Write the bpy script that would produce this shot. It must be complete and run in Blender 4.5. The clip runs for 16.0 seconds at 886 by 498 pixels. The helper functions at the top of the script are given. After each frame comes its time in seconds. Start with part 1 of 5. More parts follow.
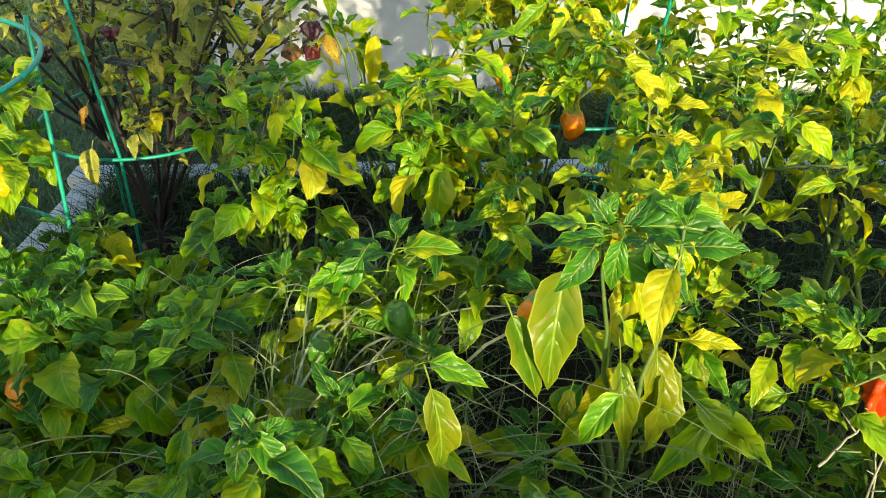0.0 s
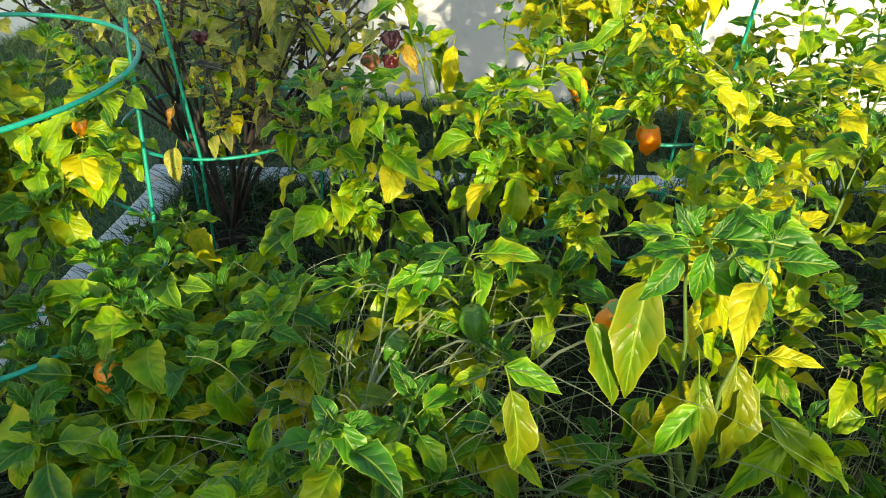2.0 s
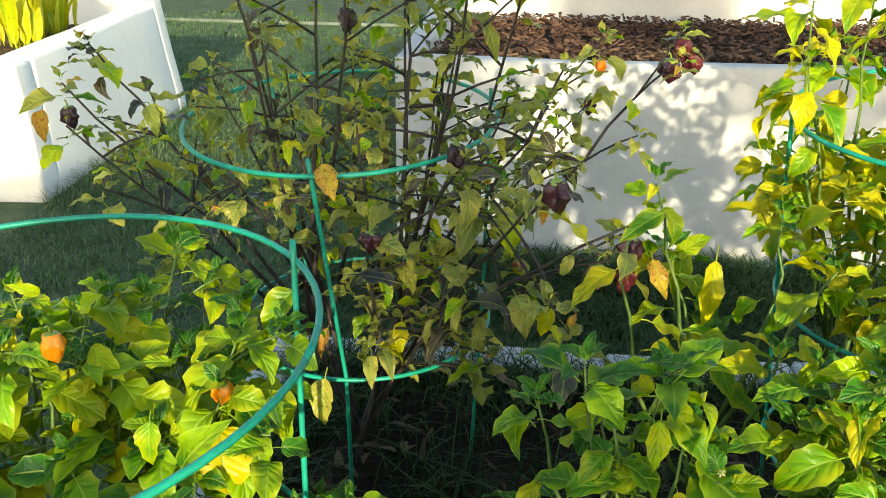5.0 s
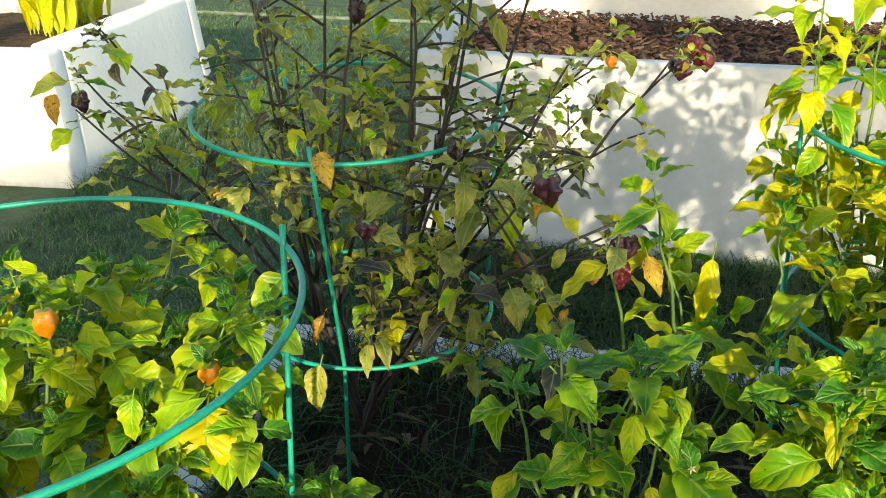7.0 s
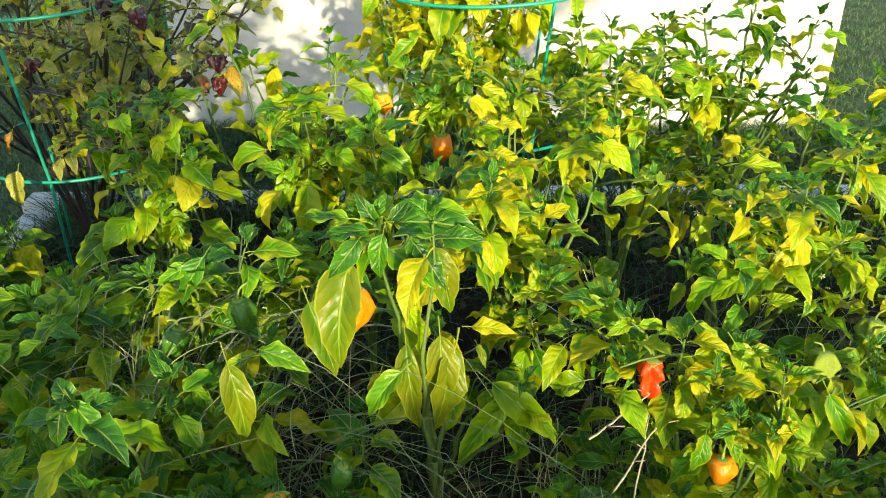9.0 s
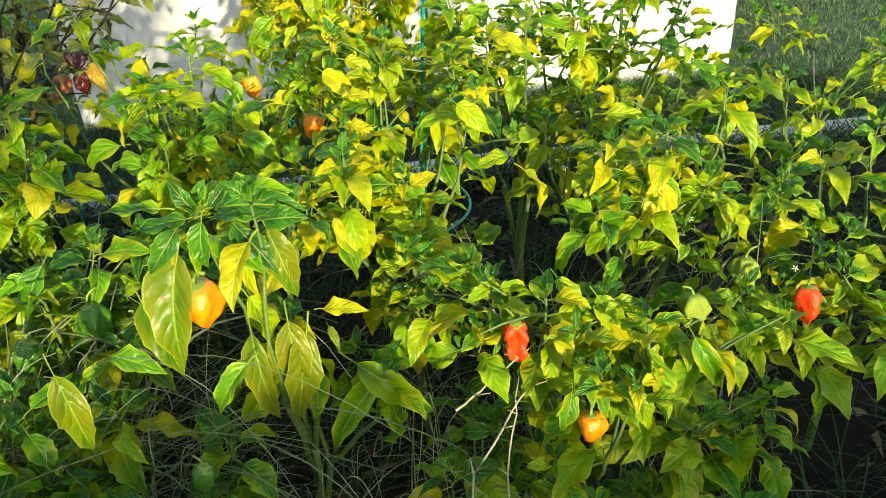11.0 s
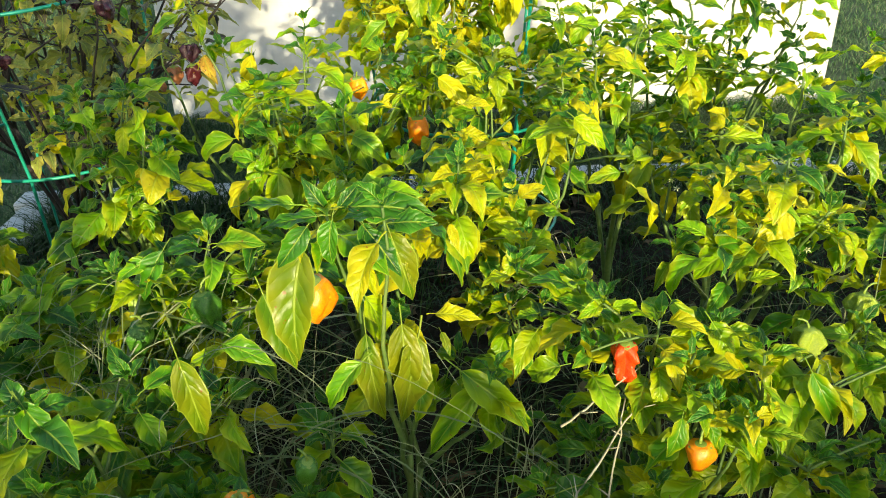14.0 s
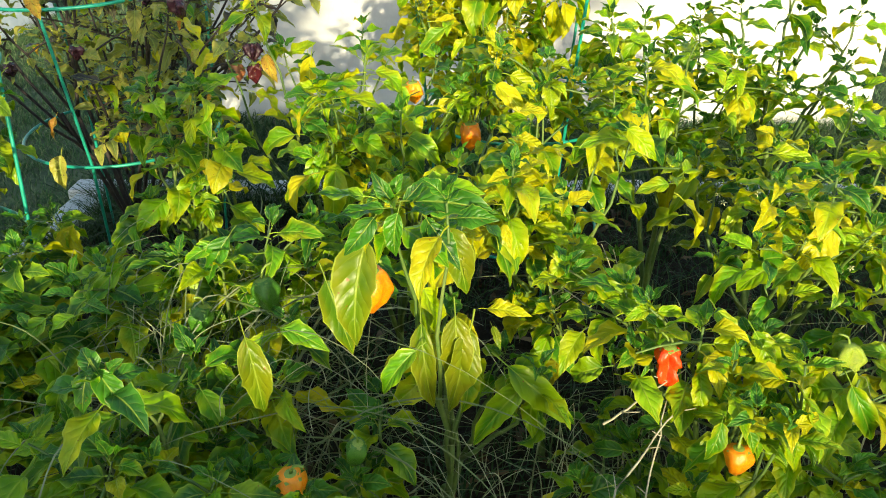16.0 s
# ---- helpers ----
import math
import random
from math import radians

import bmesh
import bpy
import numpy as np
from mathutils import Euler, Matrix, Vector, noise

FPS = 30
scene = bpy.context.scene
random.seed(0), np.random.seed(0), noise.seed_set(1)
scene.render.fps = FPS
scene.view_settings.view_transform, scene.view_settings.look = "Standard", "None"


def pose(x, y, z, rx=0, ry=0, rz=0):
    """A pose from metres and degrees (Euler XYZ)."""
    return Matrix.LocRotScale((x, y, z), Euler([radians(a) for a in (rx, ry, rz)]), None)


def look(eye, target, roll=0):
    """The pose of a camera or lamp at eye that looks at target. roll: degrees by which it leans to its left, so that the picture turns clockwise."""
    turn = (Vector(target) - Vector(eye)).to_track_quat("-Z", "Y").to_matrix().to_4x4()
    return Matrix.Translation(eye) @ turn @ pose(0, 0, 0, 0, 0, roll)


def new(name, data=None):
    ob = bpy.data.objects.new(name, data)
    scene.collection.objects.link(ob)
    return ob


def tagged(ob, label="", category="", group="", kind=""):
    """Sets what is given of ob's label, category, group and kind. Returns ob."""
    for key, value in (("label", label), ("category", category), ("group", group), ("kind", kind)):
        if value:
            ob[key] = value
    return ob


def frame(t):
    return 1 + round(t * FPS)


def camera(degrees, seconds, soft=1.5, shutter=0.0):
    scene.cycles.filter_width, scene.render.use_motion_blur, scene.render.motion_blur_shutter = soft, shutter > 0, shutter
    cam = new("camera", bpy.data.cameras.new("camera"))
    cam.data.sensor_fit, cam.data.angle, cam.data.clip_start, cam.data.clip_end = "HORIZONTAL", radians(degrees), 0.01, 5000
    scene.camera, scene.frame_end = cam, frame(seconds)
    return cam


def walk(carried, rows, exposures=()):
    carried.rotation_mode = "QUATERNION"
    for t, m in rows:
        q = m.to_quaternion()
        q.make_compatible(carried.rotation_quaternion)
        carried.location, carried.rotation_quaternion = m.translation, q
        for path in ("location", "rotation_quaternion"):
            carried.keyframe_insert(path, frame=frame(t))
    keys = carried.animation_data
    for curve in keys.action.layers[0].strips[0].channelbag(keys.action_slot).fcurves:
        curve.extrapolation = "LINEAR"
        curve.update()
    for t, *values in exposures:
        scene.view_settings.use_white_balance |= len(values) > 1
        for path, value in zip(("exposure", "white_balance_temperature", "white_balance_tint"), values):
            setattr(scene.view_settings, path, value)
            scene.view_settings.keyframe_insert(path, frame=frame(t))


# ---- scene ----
cam = camera(58.9, 16.0, soft=1.0)
PATH = [
    (0, (-0.0074, -0.0080, 0.9065), (0.0054, 1.1551, 0.2405), 0.8),
    (0.5, (-0.0255, -0.0060, 0.9032), (-0.0429, 1.1584, 0.2399), 1.0),
    (1, (-0.0322, -0.0094, 0.9038), (-0.0710, 1.1578, 0.2459), 1.0),
    (1.5, (-0.0214, -0.0127, 0.9119), (-0.0784, 1.1544, 0.2559), 1.0),
    (2, (-0.0328, -0.0248, 0.9072), (-0.1085, 1.1450, 0.2586), 1.1),
    (2.5, (-0.0348, -0.0221, 0.9105), (-0.1226, 1.1504, 0.2673), 1.3),
    (3, (-0.0750, 0.0013, 0.9058), (-0.1655, 1.2140, 0.3430), 2.6),
    (3.5, (-0.1474, 0.0509, 0.9213), (-0.2479, 1.2730, 0.3812), 3.3),
    (4, (-0.2734, 0.0918, 0.9414), (-0.3605, 1.3266, 0.4275), 2.5),
    (4.5, (-0.3229, 0.1494, 0.9373), (-0.3732, 1.3869, 0.4261), 1.4),
    (5, (-0.2908, 0.3384, 0.9360), (-0.4657, 1.5678, 0.4328), 0.6),
    (5.2, (-0.2881, 0.4060, 0.9340), (-0.5038, 1.6281, 0.4288), 0.5),
    (7.3, (-0.2285, 0.3015, 0.9280), (-0.4529, 1.5209, 0.4208), 1.3),
    (7.5, (-0.2010, 0.2191, 0.9092), (-0.4033, 1.4459, 0.4087), 0.1),
    (8, (-0.1152, 0.0415, 0.8817), (-0.1809, 1.2549, 0.3169), -1.5),
    (8.5, (0.0147, -0.0315, 0.9025), (-0.0462, 1.1745, 0.3223), -2.2),
    (9, (0.1702, -0.1079, 0.9233), (0.1776, 1.0841, 0.3122), 0.7),
    (9.5, (0.2667, -0.1065, 0.8958), (0.2941, 1.0881, 0.2901), -2.6),
    (9.7, (0.2908, -0.1045, 0.8945), (0.3404, 1.0861, 0.2814), -3.5),
    (11.8, (0.2586, -0.0791, 0.9099), (0.3417, 1.0914, 0.2626), -3.4),
    (12, (0.2559, -0.0764, 0.9105), (0.3256, 1.0955, 0.2640), -3.2),
    (12.5, (0.2472, -0.0657, 0.9072), (0.2935, 1.1109, 0.2673), -3.1),
    (13, (0.2392, -0.0596, 0.9065), (0.2640, 1.1176, 0.2673), -2.9),
    (13.5, (0.2238, -0.0677, 0.9125), (0.2251, 1.1122, 0.2774), -2.1),
    (14, (0.2191, -0.0838, 0.9072), (0.2023, 1.0988, 0.2774), -1.7),
    (14.5, (0.2117, -0.0978, 0.9072), (0.1836, 1.0874, 0.2821), -1.3),
    (15, (0.1943, -0.1126, 0.9052), (0.1508, 1.0747, 0.2861), -0.3),
    (15.5, (0.1836, -0.1172, 0.9226), (0.1253, 1.0713, 0.3062), -0.0),
    (16, (0.1943, -0.1193, 0.9119), (0.1293, 1.0700, 0.2975), 0.2),
]
walk(cam, [(t, look(eye, target, roll)) for t, eye, target, roll in PATH])

# ---- world, sun, exposure ----
SUN_AZ, SUN_EL = 12.0, 11.0            # degrees to the right of straight behind the first eye; degrees up
to_sun = Vector((math.sin(radians(SUN_AZ)) * math.cos(radians(SUN_EL)), -math.cos(radians(SUN_AZ)) * math.cos(radians(SUN_EL)), math.sin(radians(SUN_EL))))
world = bpy.data.worlds.new("world")
scene.world = world
world.use_nodes = True
wn = world.node_tree.nodes
sky = wn.new("ShaderNodeTexSky")
sky.sky_type, sky.sun_disc = "NISHITA", False
sky.sun_elevation, sky.sun_rotation = radians(SUN_EL), math.atan2(to_sun.x, to_sun.y)
sky.air_density, sky.dust_density = 1.0, 1.2
world.node_tree.links.new(sky.outputs[0], wn["Background"].inputs[0])
wn["Background"].inputs[1].default_value = 0.148
sun = new("sun", bpy.data.lights.new("sun", "SUN"))
sun.data.energy, sun.data.angle, sun.data.color = 2.9, radians(0.8), (1.0, 0.86, 0.58)
sun.matrix_world = look(to_sun * 20, (0, 0, 0))
scene.view_settings.exposure = 1.56
scene.view_settings.use_white_balance = True
scene.view_settings.white_balance_temperature, scene.view_settings.white_balance_tint = 6900, 4


# ---- materials ----
def material(name):
    m = bpy.data.materials.new(name)
    m.use_nodes = True
    return m, m.node_tree.nodes, m.node_tree.links, m.node_tree.nodes["Principled BSDF"]


def math_node(n, l, op, a, b=None, c=None):
    k = n.new("ShaderNodeMath")
    k.operation = op
    for i, v in enumerate((a, b, c)):
        if v is None:
            continue
        if isinstance(v, (int, float)):
            k.inputs[i].default_value = v
        else:
            l.new(v, k.inputs[i])
    return k.outputs[0]


def ramp(n, l, fac, stops, constant=False):
    r = n.new("ShaderNodeValToRGB")
    if constant:
        r.color_ramp.interpolation = "CONSTANT"
    while len(r.color_ramp.elements) < len(stops):
        r.color_ramp.elements.new(0.5)
    for e, (p, c) in zip(r.color_ramp.elements, stops):
        e.position, e.color = p, (*c, 1)
    l.new(fac, r.inputs[0])
    return r.outputs[0]


def noise_tex(n, l, scale, detail=4.0, vec=None, rough=0.55):
    t = n.new("ShaderNodeTexNoise")
    t.inputs["Scale"].default_value, t.inputs["Detail"].default_value, t.inputs["Roughness"].default_value = scale, detail, rough
    if vec is not None:
        l.new(vec, t.inputs["Vector"])
    return t.outputs["Fac"]


def mix_colour(n, l, fac, a, b, mode="MIX"):
    k = n.new("ShaderNodeMix")
    k.data_type, k.blend_type = "RGBA", mode
    for sock, v in ((k.inputs[0], fac), (k.inputs[6], a), (k.inputs[7], b)):
        if isinstance(v, (int, float)):
            sock.default_value = v
        elif isinstance(v, tuple):
            sock.default_value = (*v, 1)
        else:
            l.new(v, sock)
    return k.outputs[2]


def bump(n, l, height, strength, distance, bsdf):
    b = n.new("ShaderNodeBump")
    b.inputs["Strength"].default_value, b.inputs["Distance"].default_value = strength, distance
    l.new(height, b.inputs["Height"])
    l.new(b.outputs[0], bsdf.inputs["Normal"])
    return b.outputs[0]


def leaf_material(name, stops, edge, spots=(0.2, 0.1, 0.02), spot_at=0.71, thin=0.36, gloss=0.36, spec=0.32):
    """A blade with midrib, side veins, blotches of the edge colour and a few spots; each leaf takes its own tone."""
    m, n, l, b = material(name)
    uv = n.new("ShaderNodeUVMap")
    sep = n.new("ShaderNodeSeparateXYZ")
    l.new(uv.outputs[0], sep.inputs[0])
    u = math_node(n, l, "MULTIPLY", math_node(n, l, "ABSOLUTE", math_node(n, l, "SUBTRACT", sep.outputs[0], 0.5)), 2.0)
    v = sep.outputs[1]
    info = n.new("ShaderNodeObjectInfo")
    tc = n.new("ShaderNodeTexCoord")
    geo_shift = math_node(n, l, "MULTIPLY", info.outputs["Random"], 7.0)
    off = n.new("ShaderNodeVectorMath")
    off.operation = "ADD"
    l.new(tc.outputs["Object"], off.inputs[0])
    l.new(geo_shift, off.inputs[1])
    geo = n.new("ShaderNodeNewGeometry")
    own = math_node(n, l, "FRACT", math_node(n, l, "ADD", info.outputs["Random"], geo.outputs["Random Per Island"]))
    tone = ramp(n, l, own, stops)
    blot = noise_tex(n, l, 1.7, 1.5, off.outputs[0])
    fine = noise_tex(n, l, 22.0, 5.0, off.outputs[0])
    near_edge = math_node(n, l, "MULTIPLY", math_node(n, l, "POWER", u, 2.0), 0.35)
    yel = ramp(n, l, math_node(n, l, "ADD", blot, near_edge), [(0.50, (0, 0, 0)), (0.80, (1, 1, 1))])
    col = mix_colour(n, l, math_node(n, l, "MULTIPLY", yel, 0.7), tone, edge)
    col = mix_colour(n, l, math_node(n, l, "MULTIPLY", fine, 0.3), col, (0.75, 0.75, 0.6), "MULTIPLY")
    shade = ramp(n, l, noise_tex(n, l, 3.2, 2.0, off.outputs[0]), [(0.3, (0.74, 0.80, 0.74)), (0.52, (1, 1, 1)), (0.75, (1.15, 1.10, 1.0))])
    col = mix_colour(n, l, 1.0, col, shade, "MULTIPLY")
    bent = math_node(n, l, "MULTIPLY", math_node(n, l, "POWER", u, 0.8), 1.7)
    jitter = math_node(n, l, "MULTIPLY", noise_tex(n, l, 3.0, 2.0, off.outputs[0]), 1.3)
    phase = math_node(n, l, "ADD", math_node(n, l, "SUBTRACT", math_node(n, l, "MULTIPLY", v, math_node(n, l, "MULTIPLY_ADD", info.outputs["Random"], 2.0, 5.0)), bent), jitter)
    saw = math_node(n, l, "ABSOLUTE", math_node(n, l, "SUBTRACT", math_node(n, l, "FRACT", phase), 0.5))
    fade = ramp(n, l, u, [(0.55, (1, 1, 1)), (0.9, (0, 0, 0))])
    side = math_node(n, l, "MULTIPLY", ramp(n, l, saw, [(0.43, (0, 0, 0)), (0.485, (1, 1, 1))]), fade)
    rib = ramp(n, l, u, [(0.035, (1, 1, 1)), (0.085, (0, 0, 0))])
    margin = math_node(n, l, "MULTIPLY", math_node(n, l, "GREATER_THAN", u, 0.93), 0.9)
    vein = math_node(n, l, "MAXIMUM", math_node(n, l, "MAXIMUM", rib, margin), math_node(n, l, "MULTIPLY", side, 0.24))
    pale = mix_colour(n, l, 0.55, col, (0.40, 0.50, 0.07))
    col = mix_colour(n, l, math_node(n, l, "MULTIPLY", vein, 0.85), col, pale)
    sp = noise_tex(n, l, 14.0, 2.0, off.outputs[0])
    col = mix_colour(n, l, ramp(n, l, sp, [(spot_at, (0, 0, 0)), (spot_at + 0.03, (1, 1, 1))]), col, spots)
    l.new(col, b.inputs["Base Color"])
    b.inputs["Roughness"].default_value = gloss
    b.inputs["Specular IOR Level"].default_value = spec
    puff = math_node(n, l, "SUBTRACT", 1.0, math_node(n, l, "POWER", math_node(n, l, "MULTIPLY", saw, 2.0), 2.0))
    puff = math_node(n, l, "MULTIPLY", math_node(n, l, "MULTIPLY", puff, ramp(n, l, u, [(0.0, (0.35, 0.35, 0.35)), (0.3, (1, 1, 1)), (0.95, (0.3, 0.3, 0.3))])), math_node(n, l, "MULTIPLY_ADD", own, 0.40, 0.28))
    grain = math_node(n, l, "ADD", math_node(n, l, "MULTIPLY", fine, 0.12), math_node(n, l, "MULTIPLY", noise_tex(n, l, 4.0, 1.5, off.outputs[0]), 1.0))
    hgt = math_node(n, l, "SUBTRACT", math_node(n, l, "ADD", puff, grain), math_node(n, l, "MULTIPLY", rib, 0.35))
    nrm = bump(n, l, hgt, 0.42, 0.005, b)
    tr = n.new("ShaderNodeBsdfTranslucent")
    warm = mix_colour(n, l, 1.0, col, (1.2, 1.15, 0.35), "MULTIPLY")
    l.new(warm, tr.inputs[0])
    l.new(nrm, tr.inputs[1])
    mixs = n.new("ShaderNodeMixShader")
    mixs.inputs[0].default_value = thin
    l.new(b.outputs[0], mixs.inputs[1])
    l.new(tr.outputs[0], mixs.inputs[2])
    l.new(mixs.outputs[0], n["Material Output"].inputs[0])
    return m


def plain_material(name, stops, scale, rough=0.7, relief=0.4, depth=0.003, metal=0.0, spec=0.5, per_object=0.0, flesh=0.0):
    """Colour by noise at two scales with fine relief."""
    m, n, l, b = material(name)
    tc = n.new("ShaderNodeTexCoord")
    big = noise_tex(n, l, scale, 5.0, tc.outputs["Object"])
    fine = noise_tex(n, l, scale * 9, 6.0, tc.outputs["Object"])
    mixed = math_node(n, l, "ADD", math_node(n, l, "MULTIPLY", big, 0.62), math_node(n, l, "MULTIPLY", fine, 0.38))
    if per_object:
        info = n.new("ShaderNodeObjectInfo")
        mixed = math_node(n, l, "ADD", mixed, math_node(n, l, "MULTIPLY", math_node(n, l, "SUBTRACT", info.outputs["Random"], 0.5), per_object))
    l.new(ramp(n, l, mixed, stops), b.inputs["Base Color"])
    b.inputs["Roughness"].default_value, b.inputs["Metallic"].default_value = rough, metal
    b.inputs["Specular IOR Level"].default_value = spec
    if flesh:
        b.inputs["Subsurface Weight"].default_value = flesh
        b.inputs["Subsurface Radius"].default_value = (1.0, 0.35, 0.1)
        b.inputs["Subsurface Scale"].default_value = 0.012
    bump(n, l, fine, relief, depth, b)
    return m


def island_material(name, stops, rough=0.85, thin=0.0, spec=0.3):
    """For joined small pieces: each island takes its own tone."""
    m, n, l, b = material(name)
    g = n.new("ShaderNodeNewGeometry")
    tc = n.new("ShaderNodeTexCoord")
    f = noise_tex(n, l, 3.0, 3.0, tc.outputs["Object"])
    k = math_node(n, l, "ADD", math_node(n, l, "MULTIPLY", g.outputs["Random Per Island"], 0.7), math_node(n, l, "MULTIPLY", f, 0.3))
    col = ramp(n, l, k, stops)
    l.new(col, b.inputs["Base Color"])
    b.inputs["Roughness"].default_value, b.inputs["Specular IOR Level"].default_value = rough, spec
    if thin:
        tr = n.new("ShaderNodeBsdfTranslucent")
        l.new(col, tr.inputs[0])
        x = n.new("ShaderNodeMixShader")
        x.inputs[0].default_value = thin
        l.new(b.outputs[0], x.inputs[1])
        l.new(tr.outputs[0], x.inputs[2])
        l.new(x.outputs[0], n["Material Output"].inputs[0])
    return m


DARK, MID, LIME, PALE, GOLD = (0.022, 0.120, 0.008), (0.068, 0.245, 0.007), (0.175, 0.390, 0.006), (0.34, 0.50, 0.006), (0.56, 0.53, 0.008)
M_GREEN = leaf_material("leaf_green", [(0.0, DARK), (0.35, (0.042, 0.165, 0.009)), (0.7, MID), (1.0, LIME)], PALE, thin=0.27, gloss=0.37, spec=0.36)
M_LIME = leaf_material("leaf_lime", [(0.0, MID), (0.3, (0.14, 0.30, 0.008)), (0.7, LIME), (1.0, PALE)], (0.46, 0.48, 0.008))
M_YELLOW = leaf_material("leaf_yellow", [(0.0, PALE), (0.4, (0.45, 0.48, 0.01)), (1.0, GOLD)], (0.58, 0.48, 0.012), spots=(0.35, 0.16, 0.02), spot_at=0.70)
M_MELLOW = leaf_material("leaf_mellow", [(0.0, (0.075, 0.18, 0.006)), (0.5, (0.11, 0.205, 0.007)), (1.0, (0.17, 0.225, 0.008))], (0.23, 0.24, 0.010), spots=(0.22, 0.12, 0.02), spot_at=0.72, thin=0.3)
M_YOUNG = leaf_material("leaf_young", [(0.0, (0.016, 0.085, 0.014)), (0.6, (0.030, 0.125, 0.013)), (1.0, (0.052, 0.19, 0.010))], MID, gloss=0.38, thin=0.27, spec=0.34)
M_OLIVE = leaf_material("leaf_olive", [(0.0, (0.15, 0.20, 0.06)), (0.5, (0.25, 0.30, 0.07)), (1.0, (0.42, 0.42, 0.08))], (0.40, 0.34, 0.07), spots=(0.10, 0.08, 0.04), spot_at=0.66)
M_PURPLE = leaf_material("leaf_purple", [(0.0, (0.030, 0.032, 0.055)), (0.6, (0.055, 0.055, 0.075)), (1.0, (0.11, 0.085, 0.07))], (0.12, 0.11, 0.06), spots=(0.03, 0.02, 0.03), thin=0.25)
M_AMBER = leaf_material("leaf_amber", [(0.0, (0.42, 0.20, 0.04)), (0.5, (0.52, 0.30, 0.04)), (1.0, (0.60, 0.42, 0.05))], (0.34, 0.15, 0.03), spots=(0.16, 0.06, 0.02), spot_at=0.62)

M_STEM = plain_material("stem_green", [(0.3, (0.045, 0.10, 0.018)), (0.5, (0.09, 0.16, 0.03)), (0.72, (0.19, 0.23, 0.06))], 14, 0.6, 0.3, 0.002)
M_TWIG = plain_material("stem_dark", [(0.3, (0.014, 0.011, 0.012)), (0.55, (0.032, 0.025, 0.024)), (0.75, (0.08, 0.06, 0.045))], 18, 0.75, 0.5, 0.002)
M_STALK = plain_material("fruit_stalk", [(0.3, (0.12, 0.22, 0.03)), (0.7, (0.28, 0.36, 0.06))], 30, 0.5, 0.2, 0.001)
M_ORANGE = plain_material("pepper_orange", [(0.3, (0.84, 0.21, 0.008)), (0.5, (0.90, 0.29, 0.010)), (0.75, (0.92, 0.38, 0.015))], 12, 0.28, 0.2, 0.002, per_object=0.25, flesh=0.3)
M_RED = plain_material("pepper_red", [(0.3, (0.62, 0.035, 0.008)), (0.55, (0.80, 0.085, 0.01)), (0.75, (0.88, 0.20, 0.015))], 22, 0.24, 0.3, 0.002, per_object=0.2, flesh=0.4)
M_DARKP = plain_material("pepper_purple", [(0.3, (0.014, 0.006, 0.016)), (0.55, (0.034, 0.010, 0.022)), (0.8, (0.11, 0.024, 0.034))], 26, 0.25, 0.3, 0.002, per_object=0.25)
M_MAROON = plain_material("pepper_maroon", [(0.3, (0.05, 0.008, 0.014)), (0.55, (0.10, 0.016, 0.022)), (0.8, (0.22, 0.05, 0.04))], 24, 0.26, 0.3, 0.002, per_object=0.2)
M_TAN = plain_material("pepper_tan", [(0.3, (0.24, 0.075, 0.04)), (0.55, (0.38, 0.15, 0.06)), (0.8, (0.50, 0.26, 0.11))], 20, 0.4, 0.3, 0.002)
M_GREENP = plain_material("pepper_green", [(0.3, (0.16, 0.26, 0.02)), (0.55, (0.32, 0.38, 0.03)), (0.8, (0.50, 0.44, 0.04))], 20, 0.35, 0.4, 0.003, per_object=0.2)
M_UNRIPE = plain_material("pepper_unripe", [(0.3, (0.03, 0.11, 0.012)), (0.55, (0.06, 0.18, 0.016)), (0.8, (0.12, 0.26, 0.02))], 20, 0.3, 0.3, 0.002)
M_CAGE = plain_material("cage_green", [(0.3, (0.006, 0.22, 0.15)), (0.55, (0.010, 0.31, 0.22)), (0.8, (0.02, 0.40, 0.30))], 30, 0.38, 0.15, 0.001)
M_PETAL = plain_material("petal_white", [(0.3, (0.55, 0.54, 0.22)), (0.7, (0.68, 0.66, 0.38))], 40, 0.6, 0.1, 0.001)
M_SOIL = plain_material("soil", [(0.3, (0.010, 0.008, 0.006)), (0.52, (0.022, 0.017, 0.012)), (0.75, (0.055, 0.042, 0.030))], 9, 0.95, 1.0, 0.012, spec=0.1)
M_BROWN = plain_material("dry_bed_soil", [(0.3, (0.05, 0.032, 0.02)), (0.52, (0.12, 0.08, 0.05)), (0.75, (0.26, 0.18, 0.11))], 30, 0.95, 1.0, 0.012, spec=0.1)
M_LAWN = plain_material("lawn_ground", [(0.3, (0.04, 0.065, 0.035)), (0.5, (0.08, 0.112, 0.062)), (0.72, (0.16, 0.175, 0.105))], 5, 0.95, 0.8, 0.01, spec=0.1)
M_BLADE = island_material("grass_blade", [(0.1, (0.036, 0.09, 0.034)), (0.45, (0.07, 0.15, 0.055)), (0.72, (0.13, 0.20, 0.085)), (0.95, (0.27, 0.28, 0.16))], 0.7, 0.25)
# Weed tones lowered so the gaps between plants read as deep shade.
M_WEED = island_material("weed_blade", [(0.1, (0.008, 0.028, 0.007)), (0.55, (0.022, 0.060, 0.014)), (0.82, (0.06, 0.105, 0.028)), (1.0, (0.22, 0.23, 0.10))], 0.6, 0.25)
M_STRAW = island_material("dry_straw", [(0.1, (0.11, 0.16, 0.055)), (0.5, (0.24, 0.28, 0.14)), (0.9, (0.44, 0.45, 0.30))], 0.7, 0.15)
